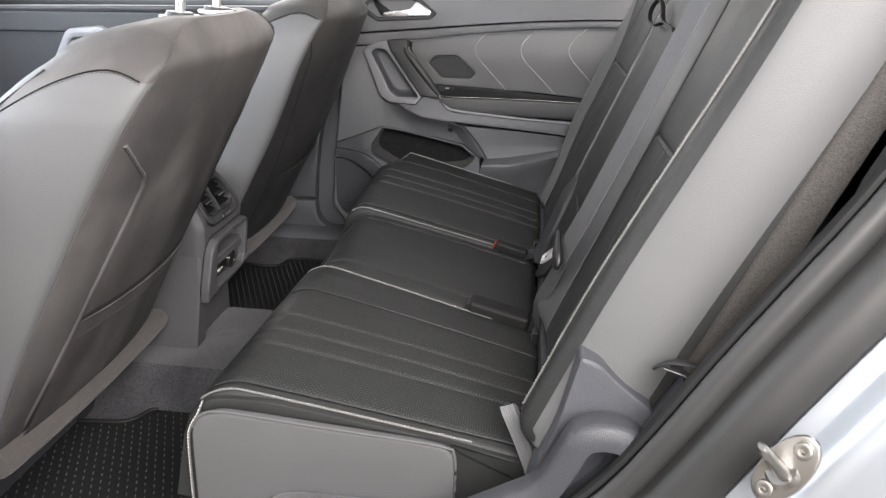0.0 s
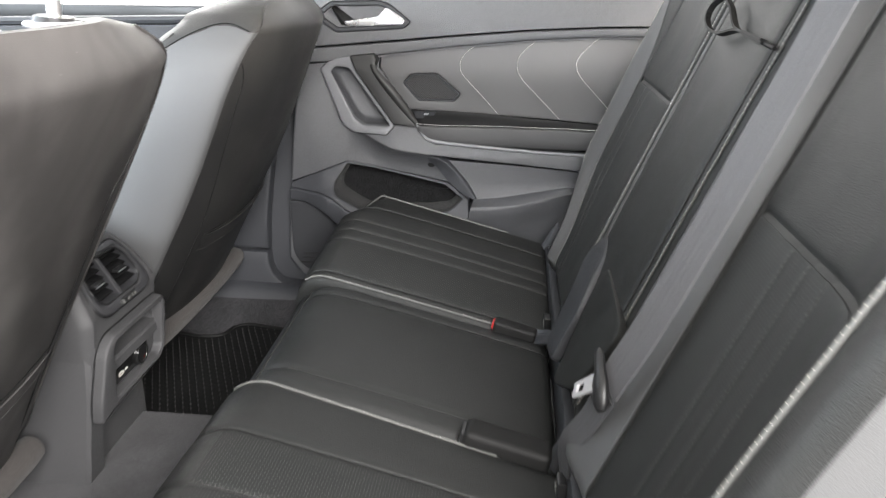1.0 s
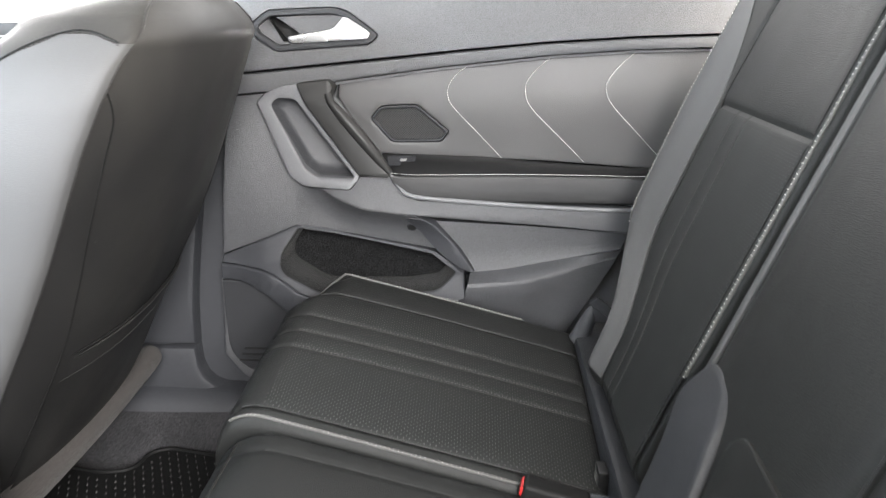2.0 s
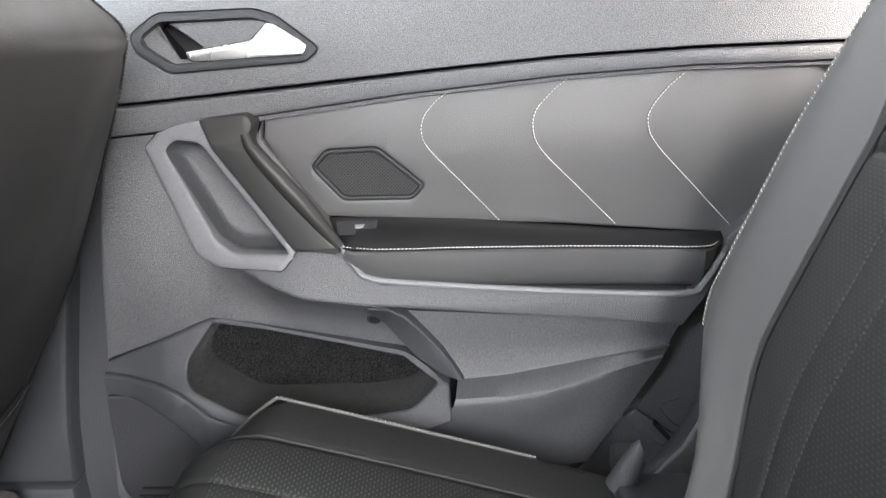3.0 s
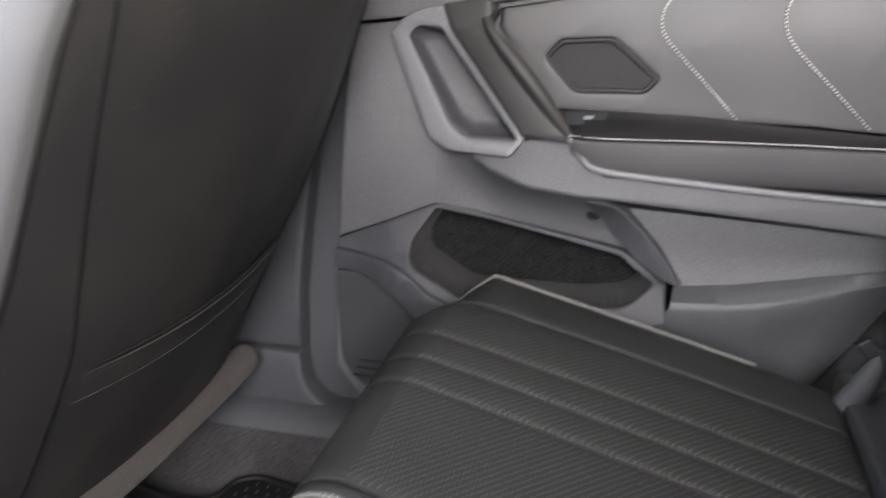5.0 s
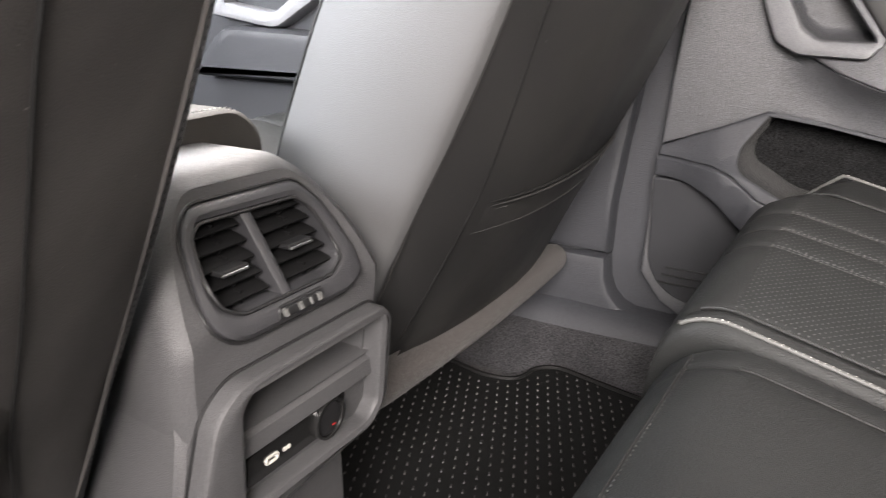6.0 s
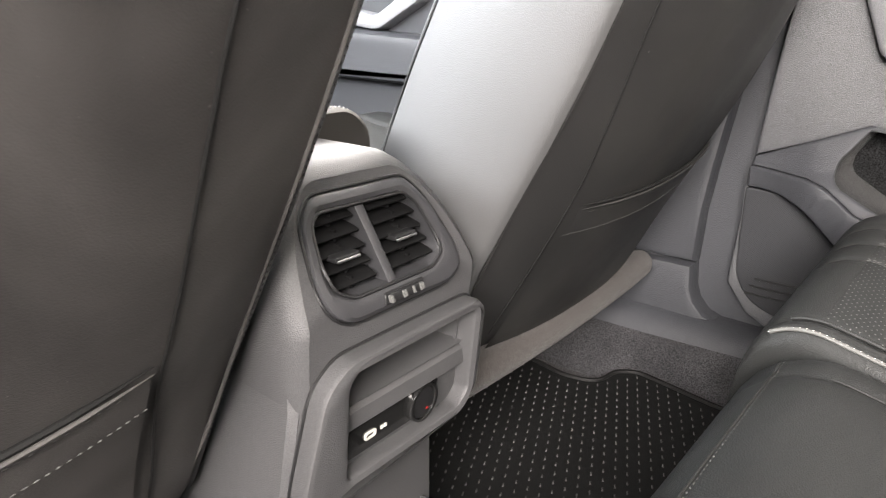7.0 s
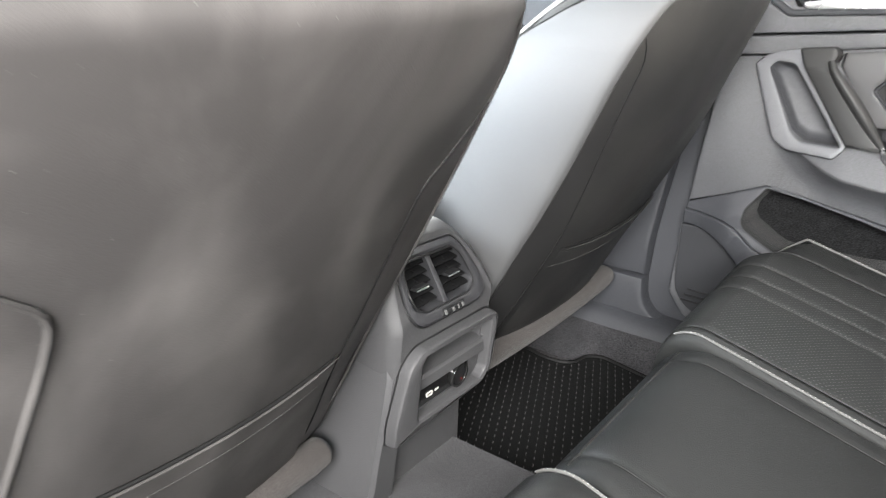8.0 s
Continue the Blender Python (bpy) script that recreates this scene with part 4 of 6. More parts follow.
def back_section(label, y0, y1, z0, z1, style):
    t = thing("rear_bench_section", label, "car seat", (0.6, (y0 + y1) / 2, z0), group="rear backrests")
    c = [back_pt(y0, z0), back_pt(y0, z1), back_pt(y1, z1), back_pt(y1, z0)]
    warp = None
    if style == "near":
        lo, hi, white, seams = 0.118, 0.67, 0.050, True
        kw = dict(radii=(0.03, 0.04, 0.026, 0.030), shape=lambda u, v: (0.020 + 0.024 * sm(0.95, 0.25, u)) * math.exp(-(((v - 0.07) / 0.12) ** 2)) + 0.018 * math.exp(-(((v - 0.84) / 0.10) ** 2)))
    elif style == "far":
        lo, hi, white, seams = 0.03, 0.68, 0.009, True
        warp = lambda u, v: Vector((0, -0.15 * v ** 2 * sm(0.36, 0.12, u) - 0.02 * v * sm(0.32, 0.0, u) - 0.045 * v * sm(0.55, 1.0, u), 0))
        kw = dict(radii=(0.03, 0.04, 0.016, 0.035), shape=lambda u, v: 0.016 * math.exp(-(((v - 0.86) / 0.12) ** 2)), warp=warp)
    else:
        lo, hi, white, seams = 0.10, 0.885, 0.014, False
        kw = dict(radii=(0.03, 0.03, 0.025, 0.030), bulge=0.010)
    ch = [lo + (hi - lo) * k for k in ((0.36, 0.5, 0.64) if style == "near" else (0.62, 0.76))] if seams else []
    kw["grooves_v"] = [(lo, 0.005, 0.004), (hi, 0.005, 0.005)] + [(k, 0.004, 0.0) for k in ch]
    cross = (0.575 if style == "near" else 0.60) if seams else 0
    if seams:
        # stitched channels below the cross seam, the cross seam between the panel's edges
        kw["grooves_u"] = [(cross, 0.005, 0.0)]
        wide, high, swell = y1 - y0, z1 - z0, kw["shape"]

        def tufted(u, v):
            dip = sum(0.0016 * math.exp(-(((v - k) * wide / 0.004) ** 2)) for k in ch) * sm(cross, cross - 0.01, u)
            dip += 0.004 * math.exp(-(((u - cross) * high * 1.077 / 0.005) ** 2)) * sm(lo, lo + 0.02, v) * sm(hi, hi - 0.02, v)
            return swell(u, v) - dip

        kw["shape"] = tufted
    bm, top, lu, lv = pad(*c, BN, 0.095, **kw)
    part("cover", bm, LEATHER, t)
    if seams:
        bm, _, _, _ = pad(*c, BN, 0.095, only=(0.04, cross - 0.008, lo + 0.012, hi - 0.012), **kw)
        pp = part("perforated_panel", bm, PERF_B, t, "perforated black leather panel")
        bm, _, _, _ = pad(*c, BN, 0.095, only=(cross + 0.008, 0.96, lo + 0.012, hi - 0.012), **kw)
        part("upper_panel", bm, LEATHER, t)
        for k in ch:
            part("channel_stitching", stitches([top(lu * (0.05 + (cross - 0.06) * i / 50), lv * k) + BN * 0.0022 for i in range(51)], 0.0052, 0.0034, 0.0004, 0, tuple(BN)), THREAD_D, pp)
    if style == "near":
        bm, _, _, _ = pad(*c, BN, 0.095, only=(0.02, 0.98, hi + 0.012, 0.995), **kw)
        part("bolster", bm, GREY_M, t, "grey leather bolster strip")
        rows = []
        for i in range(31):
            a = lu * (0.012 + 0.975 * i / 30)
            p1 = top(a, 0.0)
            rows.append([top(a, 0.006) + BN * 0.001, top(a, 0.002) + Vector((0, -0.002, 0)) + BN * 0.001, p1 + Vector((0, -0.0025, 0))] + [p1 - BN * q + Vector((0, -0.0025 - 0.010 * math.sin(math.pi * min(1, q / 0.09)), 0)) for q in (0.015, 0.03, 0.05, 0.07, 0.084)])
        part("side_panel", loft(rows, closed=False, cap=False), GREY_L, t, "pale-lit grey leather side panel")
    elif style == "far":
        edge_v = lambda u: hi + 0.014 + (1 - 0.045 / lv - hi - 0.014) * sm(0.60, 0.99, u) * 0.97
        bm, _, _, _ = pad(*c, BN, 0.095, only=(0.03, 0.985, edge_v, 1 - 0.036 / lv), **kw)
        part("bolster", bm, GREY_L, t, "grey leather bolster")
    else:
        bm, _, _, _ = pad(*c, BN, 0.095, only=(0.02, 0.98, hi + 0.012, 0.998), **kw)
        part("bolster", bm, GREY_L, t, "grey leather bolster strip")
        part("inner_seam", tube([top(lu * (0.03 + 0.94 * i / 60), lv * lo) + BN * 0.002 for i in range(61)], 0.0018, 6, up=(0, 1, 0)), LEATHER, t)
    for k in (lo, hi) if seams else ():
        part("seam_cord", tube([top(lu * (0.03 + 0.94 * i / 60), lv * k) + BN * 0.0030 for i in range(61)], 0.0020, 6, up=(0, 1, 0)), LEATHER, t)
    cords = [(white, 0.0022 if style == "mid" else 0.0029, 0.21 if style == "far" else 0.05)]
    if style == "far":
        cords.append((lv - 0.034, 0.0020, 0.30))
    for b, r, start in cords:
        path = [top(lu * (start + (0.97 - start) * i / 110), b) + BN * 0.0015 for i in range(111)]
        pc = part("piping", tube(path, r * 0.75, 8, up=(0, 1, 0)), PIPE, t)
        part("piping_stitching", stitches([p + BN * r * 0.42 for p in path], 0.0056, 0.0048, r * 0.47, 0.9, (0, 1, 0)), THREAD if style == "far" else THREAD_M, pc, "pale thread on the piping")
    shell, _, _, _ = pad(*[p - BN * 0.097 for p in c], BN, 0.04, radii=(0.01, 0.01, 0.012, 0.012))
    part("rear_shell", shell, SHELL, t, "grey felt rear shell of the backrest")
    return t, top, lu, lv


back_section("black and grey leather rear backrest beside the open door", -0.034, 0.458, 0.345, 0.985, "near")
mid_b, mb_top, mb_lu, mb_lv = back_section("plain black leather middle rear backrest with a pull loop", 0.462, 0.786, 0.345, 0.985, "mid")
back_section("black and grey leather rear backrest beside the closed door", 0.794, 1.240, 0.345, 0.985, "far")
# lower pad in front of the middle backrest's corner
pad_o = rounded([(0.648, 0.496), (0.627, 0.513), (0.440, 0.502), (0.462, 0.441), (0.500, 0.380), (0.600, 0.330), (0.637, 0.434)], [0.01, 0.02, 0.03, 0.02, 0.02, 0.02, 0.02], 4)
part("corner_pad", plate(pad_o, 0.010, 0.005, lambda u, v, h: back_pt(u, v, 0.001 + h)), LEATHER, mid_b, "black leather corner pad")
# pull loop on the middle backrest
lp = smooth_path([back_pt(0.505, 0.846, 0.013), back_pt(0.560, 0.848, 0.015), back_pt(0.615, 0.851, 0.018), back_pt(0.662, 0.872, 0.024), back_pt(0.705, 0.880, 0.028), back_pt(0.736, 0.868, 0.029), back_pt(0.735, 0.852, 0.028), back_pt(0.700, 0.840, 0.026), back_pt(0.655, 0.838, 0.022), back_pt(0.612, 0.848, 0.016), back_pt(0.560, 0.845, 0.013), back_pt(0.505, 0.843, 0.011)], 0.006)
part("pull_loop", ribbon(lp, 0.009, 0.0032, tuple(BN)), RUBBER, mid_b, "black webbing pull loop")
part("loop_slit", tube([back_pt(0.470, 0.842, 0.009), back_pt(0.530, 0.845, 0.010)], 0.0028, 6), RUBBER, mid_b)


# plastic covers, buckles and belts of the bench
def buckle(x, y, z, yaw, label, red, size=1.0):
    t = thing("seat_belt_buckle", label, "seat belt buckle", (x, y, z - 0.02), group="seat belt buckles")
    m = Matrix.Translation((x, y, z)) @ Matrix.Rotation(radians(yaw), 4, "Z") @ Matrix.Rotation(radians(12), 4, "Y") @ Matrix.Scale(size, 4)
    bm = box(-0.045, 0.035, -0.0145, 0.0145, -0.012, 0.012, 0.006, 3)
    bmesh.ops.transform(bm, matrix=m, verts=bm.verts)
    part("housing", bm, RUBBER, t)
    bm = box(-0.048, -0.040, -0.0105, 0.0105, -0.006, 0.007, 0.002)
    bmesh.ops.transform(bm, matrix=m, verts=bm.verts)
    part("press_button", bm, RED if red else SMOOTH_D, t, "red press button" if red else "")
    return t


buckle(0.405, 0.835, 0.302, -8, "black seat belt buckle with red button in the cushion gap", True)
buckle(0.398, 0.470, 0.302, -6, "black seat belt buckle sunk in the cushion gap", False, 1.55)


def bench_trim(y, label, size=1.0, material=None):
    """A plastic hinge cover that leans from the cushion's rear corner up against the backrest."""
    t = thing("seat_hinge_cover", label, "seat trim", (0.46, y, 0.26), group="seat hinge covers")
    rings = []
    for f, w0, dpt in ((0.0, 0.014, 0.022), (0.15, 0.017, 0.030), (0.4, 0.016, 0.026), (0.7, 0.014, 0.022), (0.92, 0.011, 0.016), (1.0, 0.005, 0.007)):
        z = 0.275 + 0.215 * f * size
        c0 = Vector((0.458 + 0.085 * f * size, y - 0.030 * f * size, z))
        rings.append([c0 + Vector((-dpt * 0.5 * math.cos(a * math.pi / 6), w0 * math.sin(a * math.pi / 6), 0.012 * math.cos(a * math.pi / 6))) for a in range(12)])
    part("cover", loft(rings), material or PLASTIC_D, t)


hc = thing("seat_hinge_cover", "grey plastic hinge cover between two rear backrests", "seat trim", (0.50, 0.70, 0.35), group="seat hinge covers")
hinge_o = rounded([(0.752, 0.520), (0.728, 0.524), (0.680, 0.514), (0.655, 0.470), (0.640, 0.425), (0.650, 0.340), (0.725, 0.330), (0.748, 0.440), (0.768, 0.480)], [0.01, 0.012, 0.02, 0.02, 0.02, 0.01, 0.01, 0.02, 0.02], 4)
part("cover", plate(hinge_o, 0.016, 0.007, lambda u, v, h: back_pt(u, v, 0.001 + h * (1 - 0.5 * sm(0.47, 0.52, v)))), PLASTIC_D, hc)
arm_p = smooth_path([V(0.420, 0.845, 0.283), V(0.448, 0.820, 0.300), V(0.470, 0.770, 0.325), V(0.482, 0.715, 0.350)], 0.01)
part("strap", ribbon(arm_p, 0.030, 0.006, (0.5, 0.3, 0.8)), SILL, hc, "grey plastic strap from cover to buckle")
bench_trim(0.470, "grey plastic hinge cover between cushion and backrest", 0.40)
bench_trim(1.250, "pale plastic hinge cover between cushion and backrest", 0.45, SILL)
bt = thing("seat_base_trim", "dark plastic strip between rear cushions and backrests", "seat trim", (0.5, YC, 0.25))
part("strip", box(0.468, 0.56, 0.06, 1.26, 0.22, 0.330, 0.01), PLASTIC_D, bt)
for y in (0.14, 0.40, 0.885, 1.185):
    a = thing("child_seat_anchor", "small plastic child seat anchor flap at the seat joint", "anchor", (0.465, y, 0.29), group="child seat anchors")
    part("flap", box(0.455, 0.468, y - 0.014, y + 0.014, 0.286, 0.312, 0.003), SMOOTH_D, a)
    part("mark", box(0.4535, 0.456, y - 0.006, y + 0.006, 0.293, 0.303, 0.001), THREAD_D, a)

# centre belt, hanging along the joint of two backrests, with its tongue
belt = thing("seat_belt", "grey webbing seat belt with a black tongue hanging over the backrest", "seat belt", (0.5, 0.38, 0.33))
BW = (BN * 0.36 + Vector((0, 0.93, 0))).normalized()
bp = smooth_path([back_pt(0.322, 1.02, 0.036), back_pt(0.312, 0.90, 0.034), back_pt(0.305, 0.78, 0.034), back_pt(0.302, 0.65, 0.034), back_pt(0.305, 0.56, 0.034), back_pt(0.318, 0.485, 0.034)], 0.02)
part("webbing", ribbon(bp, 0.047, 0.003, tuple(BW)), WEB, belt)
bp2 = smooth_path([back_pt(0.325, 0.475, 0.028), back_pt(0.352, 0.42, 0.022), back_pt(0.390, 0.355, 0.014), V(0.470, 0.415, 0.285)], 0.02)
part("webbing", ribbon(bp2, 0.036, 0.003, tuple(BW)), WEB, belt)
TG = back_pt(0.318, 0.487, 0.045)
ga = (BW * -0.75 + BT * -0.62).normalized()
part("tongue_grip", tube([TG - ga * 0.036, TG - ga * 0.030, TG - ga * 0.012, TG + ga * 0.004, TG + ga * 0.026, TG + ga * 0.034], [0.004, 0.008, 0.009, 0.0135, 0.013, 0.006], 12, flat=0.6, up=tuple(BN)), SMOOTH_D, belt, "black plastic tongue grip")
gb = (BT * -0.80 + BW * 0.60).normalized()
gs = gb.cross(BN).normalized()
blade = rounded([(-0.012, 0.004), (0.012, 0.004), (0.010, 0.046), (-0.010, 0.046)], 0.004)
part("tongue_blade", plate(blade, 0.003, 0.0008, lambda u, v, h: TG + gs * u + gb * v + BN * h, holes=[rounded([(-0.005, 0.026), (0.005, 0.026), (0.005, 0.039), (-0.005, 0.039)], 0.002)]), TRIM, belt, "steel tongue blade")

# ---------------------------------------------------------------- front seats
def front_seat(yc, dx, ws, label, near=1.0, skin=SEATBACK_SHADED, seam=(), tilt=0.0, bend=0.0):
    t = thing("front_seat", label, "car seat", (-0.5, yc, 0.05), group="front seats")
    zs = [0.195, 0.215, 0.25, 0.30, 0.36, 0.43, 0.50, 0.58, 0.65, 0.70, 0.73, 0.75, 0.765, 0.78, 0.79, 0.80, 0.808, 0.816, 0.824, 0.832, 0.840, 0.846, 0.852, 0.857, 0.863, 0.868]
    W = ([0.195, 0.30, 0.40, 0.50, 0.62, 0.70, 0.755, 0.79, 0.818, 0.842, 0.858, 0.868], [0.262, 0.272, 0.278, 0.280, 0.278, 0.272, 0.262, 0.248, 0.229, 0.200, 0.165, 0.11])
    Dp = ([0.195, 0.30, 0.45, 0.62, 0.74, 0.805, 0.842, 0.858, 0.868], [0.10, 0.19, 0.245, 0.25, 0.22, 0.18, 0.14, 0.09, 0.05])
    w = lambda z: ws * float(np.interp(z, *W))
    cv = lambda z, sg=1: (near if sg < 0 else 1.0) * float(np.interp(z, [0.195, 0.35, 0.70, 0.80, 0.883], [0.03, 0.050, 0.050, 0.045, 0.02]))
    dp = lambda z: float(np.interp(z, *Dp)) + 0.4 * bend * sm(0.62, 0.76, z)
    xr = lambda z: -0.215 + dx + 0.55 * (z - 0.431) - 0.05 * sm(0.81, 0.880, z) - 0.02 * sm(0.24, 0.19, z) - bend * sm(0.48, 0.92, z)

    def rear(f, z, lift=0.0):
        # rear face, domed; f from -1 to 1 between the corner seams
        return Vector((xr(z) + lift - cv(z, f) * abs(f) ** 2.2, yc + f * (w(z) - 0.012), z))

    def side(sg, k, z, lift=0.0):
        # flank; k from 0 at the corner seam to 1 at the front edge
        x0 = xr(z) - cv(z, sg) - 0.012
        return Vector((x0 - (dp(z) - cv(z, sg) - 0.012) * k, yc + sg * (w(z) + lift + 0.010 * math.sin(math.pi * k) - 0.012 * k * k), z))

    def ring(z):
        pts = [rear(-1 + 2 * i / 18, z) for i in range(19)]
        pts += [Vector((xr(z) - cv(z) - a, yc + w(z) - b, z)) for a, b in ((0.003, 0.0055), (0.0065, 0.0025))]
        pts += [side(1, k, z) for k in (0.0, 0.2, 0.4, 0.6, 0.8, 0.95)]
        xf = xr(z) - dp(z)
        pts += [Vector((xf - 0.012, yc + w(z) * q, z)) for q in (0.90, 0.78)]
        pts += [Vector((xf + 0.030, yc + w(z) * q, z)) for q in (0.5, 0.0, -0.5)]
        pts += [Vector((xf - 0.012, yc + w(z) * q, z)) for q in (-0.78, -0.90)]
        pts += [side(-1, k, z) for k in (0.95, 0.8, 0.6, 0.4, 0.2, 0.0)]
        pts += [Vector((xr(z) - cv(z, -1) - a, yc - w(z) + b, z)) for a, b in ((0.0065, 0.0025), (0.003, 0.0055))]
        return pts

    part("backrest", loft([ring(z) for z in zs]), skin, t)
    at = lambda f, z, lift=0.001: rear(f, z, lift)
    for sg in (-1, 1):
        main = smooth_path([Vector((xr(z) - cv(z, sg) + 0.001, yc + sg * (w(z) - 0.0125), z)) for z in (0.21, 0.30, 0.42, 0.54, 0.64, 0.72, 0.78, 0.825, 0.846, 0.858)], 0.012)
        part("corner_seam", tube(main, 0.0016, 6, up=(0, 1, 0)), skin, t)
        outer = sg < 0 and skin is SEATBACK_LIT
        inner = smooth_path([at(sg * f * (0.94 if outer else 1.0), z) for f, z in seam], 0.012)
        part("inner_seam", tube(inner, 0.0030 if outer else 0.0011, 6, up=(0, 1, 0)), skin if outer else RUBBER, t)
        if outer:
            part("seam_stitching", stitches(path_lift(inner, (0.0024, 0, 0.001)), 0.0048, 0.0042, 0.0009, 0.8, (0, 1, 0)), THREAD_D, t, "pale grey stitching")
        else:
            part("seam_stitching", stitches(path_lift(inner[-16:], (0.0006, 0, 0.002)), 0.006, 0.0042, 0.0006, 0.2, (1, 0, 0)), THREAD_D, t)
        part("corner_stitching", stitches(path_lift(main[8:], (0.001, sg * 0.003, 0)), 0.006, 0.0042, 0.0006, 0.1, (1, 0, 0)), RUBBER, t)
        front = smooth_path([side(sg, 0.96, z, 0.0015) for z in (0.24, 0.35, 0.50, 0.64, 0.74, 0.81)], 0.012)
        part("front_piping", tube(front, 0.0018, 6, up=(0, 1, 0)), LEATHER, t)
        crown = lambda k: float(np.interp(k, [0.0, 0.25, 0.5, 0.75, 0.96], [0.803, 0.814, 0.813, 0.792, 0.745])) + 0.3 * bend - 0.002
        zz = [z for z in zs if 0.21 < z < 0.72] + [0.72]
        rows = []
        for z in zz + [0.72 + 0.1 * i / 12 for i in range(1, 13)]:
            at_k = lambda k: z if z <= 0.72 else 0.72 + (crown(k) - 0.72) * (z - 0.72) / 0.1
            z0 = at_k(0.0)
            rows.append([Vector((xr(z0) - cv(z0, sg) - a + 0.0012, yc + sg * (w(z0) - b + 0.0016), z0)) for a, b in ((0.0, 0.0115), (0.003, 0.0055), (0.0065, 0.0025))] + [side(sg, k, at_k(k), 0.0026) for k in (0.01, 0.1, 0.2, 0.3, 0.4, 0.5, 0.6, 0.7, 0.8, 0.9, 0.95)])
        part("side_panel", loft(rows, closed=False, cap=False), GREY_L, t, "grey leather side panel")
        upper = smooth_path([side(sg, k, z + 0.3 * bend, 0.003) for k, z in ((0.0, 0.803), (0.25, 0.814), (0.5, 0.813), (0.75, 0.792), (0.96, 0.745))], 0.01)
        part("shoulder_seam", tube(upper, 0.0011, 6, up=(1, 0, 0)), RUBBER, t)
        part("shoulder_stitching", stitches(path_lift(upper, (0, sg * 0.002, -0.003)), 0.0055, 0.004, 0.0006), RUBBER, t)
    # map pocket: a slightly proud panel with a dark mouth line and a stitched hem
    rows = []
    fp = lambda i, n: -0.66 + 1.32 * i / n
    for i in range(25):
        f = fp(i, 24)
        zt = 0.436 - 0.012 * math.cos(f * 2.2) + tilt * f
        rows.append([at(f * (1 + 0.2 * (j / 12) ** 1.5), zt - (zt - 0.215) * j / 12, 0.0045 if 0 < j < 12 else 0.001) for j in range(13)])
    part("map_pocket", loft(rows, closed=False, cap=False), skin, t, "leather map pocket")
    mouth = [at(fp(i, 40), 0.4375 - 0.012 * math.cos(fp(i, 40) * 2.2) + tilt * fp(i, 40), 0.003) for i in range(41)]
    ends = [0.0003 + 0.0019 * min(1.0, i / 5, (40 - i) / 5) for i in range(41)]
    part("pocket_mouth", tube(mouth, ends, 6), RUBBER, t)
    part("pocket_lip", tube(path_lift(mouth, (0.001, 0, -0.004)), [0.75 * r for r in ends], 6), skin, t)
    hem1 = [at(fp(i, 60) * 1.01, 0.428 - 0.012 * math.cos(fp(i, 60) * 2.2) + tilt * fp(i, 60), 0.0052) for i in range(3, 58)]
    part("pocket_stitching", stitches(hem1, 0.0065, 0.0040, 0.0004), THREAD_D, t)
    hem2 = [at(fp(i, 60) * 1.02, 0.402 - 0.012 * math.cos(fp(i, 60) * 2.2) + tilt * fp(i, 60), 0.0052) for i in range(61)]
    part("pocket_stitching", stitches(hem2, 0.0065, 0.0048, 0.0006), THREAD_D, t)
    # felt roll under the backrest
    zr = 0.212
    roll = smooth_path([V(-0.344 + dx, yc - 0.262, zr), V(-0.339 + dx, yc - 0.15, zr - 0.001), V(-0.337 + dx, yc, zr - 0.002), V(-0.339 + dx, yc + 0.15, zr - 0.001), V(-0.344 + dx, yc + 0.262, zr)], 0.02)
    part("lower_roll", tube(roll, [0.022 if i in (0, len(roll) - 1) else 0.024 for i in range(len(roll))], 14, up=(0, 0, 1)), ROLL, t, "taupe felt roll along the lower edge")
    part("roll_end", tube([V(-0.345 + dx, yc + 0.260, zr), V(-0.346 + dx, yc + 0.268, zr)], 0.018, 12), PLASTIC_D, t)
    # head restraint posts on chromed collars
    for s in (-0.065, 0.065):
        px, pz = xr(0.855) - 0.060, 0.862
        part("post_collar", tube([V(px, yc + s, pz), V(px + 0.001, yc + s, pz + 0.010)], [0.022, 0.018], 20, up=(1, 0, 0)), SMOOTH_D, t)
        part("post_ring", tube([V(px + 0.026 * math.cos(k * math.pi / 10), yc + s + 0.024 * math.sin(k * math.pi / 10), pz + 0.003) for k in range(20)], 0.003, 6, closed=True), TRIM, t)
        part("post", tube([V(px, yc + s, pz), V(px + 0.012, yc + s, pz + 0.10)], 0.0065, 12, up=(1, 0, 0)), CHROME, t, "chromed head restraint post")
    # seat cushion and plinth in front
    bm, _, _, _ = pad((-0.90, yc - 0.26, 0.42), (-0.42, yc - 0.25, 0.36), (-0.42, yc + 0.25, 0.36), (-0.90, yc + 0.26, 0.42), (0.15, 0, 1), 0.14, radii=(0.06, 0.02, 0.05, 0.05), grooves_v=[(0.22, 0.008, 0.006), (0.78, 0.008, 0.006)])
    part("seat_cushion", bm, LEATHER, t)
    part("plinth", box(-0.88, -0.46, yc - 0.21, yc + 0.21, 0.02, 0.20, 0.02), PLASTIC_D, t)


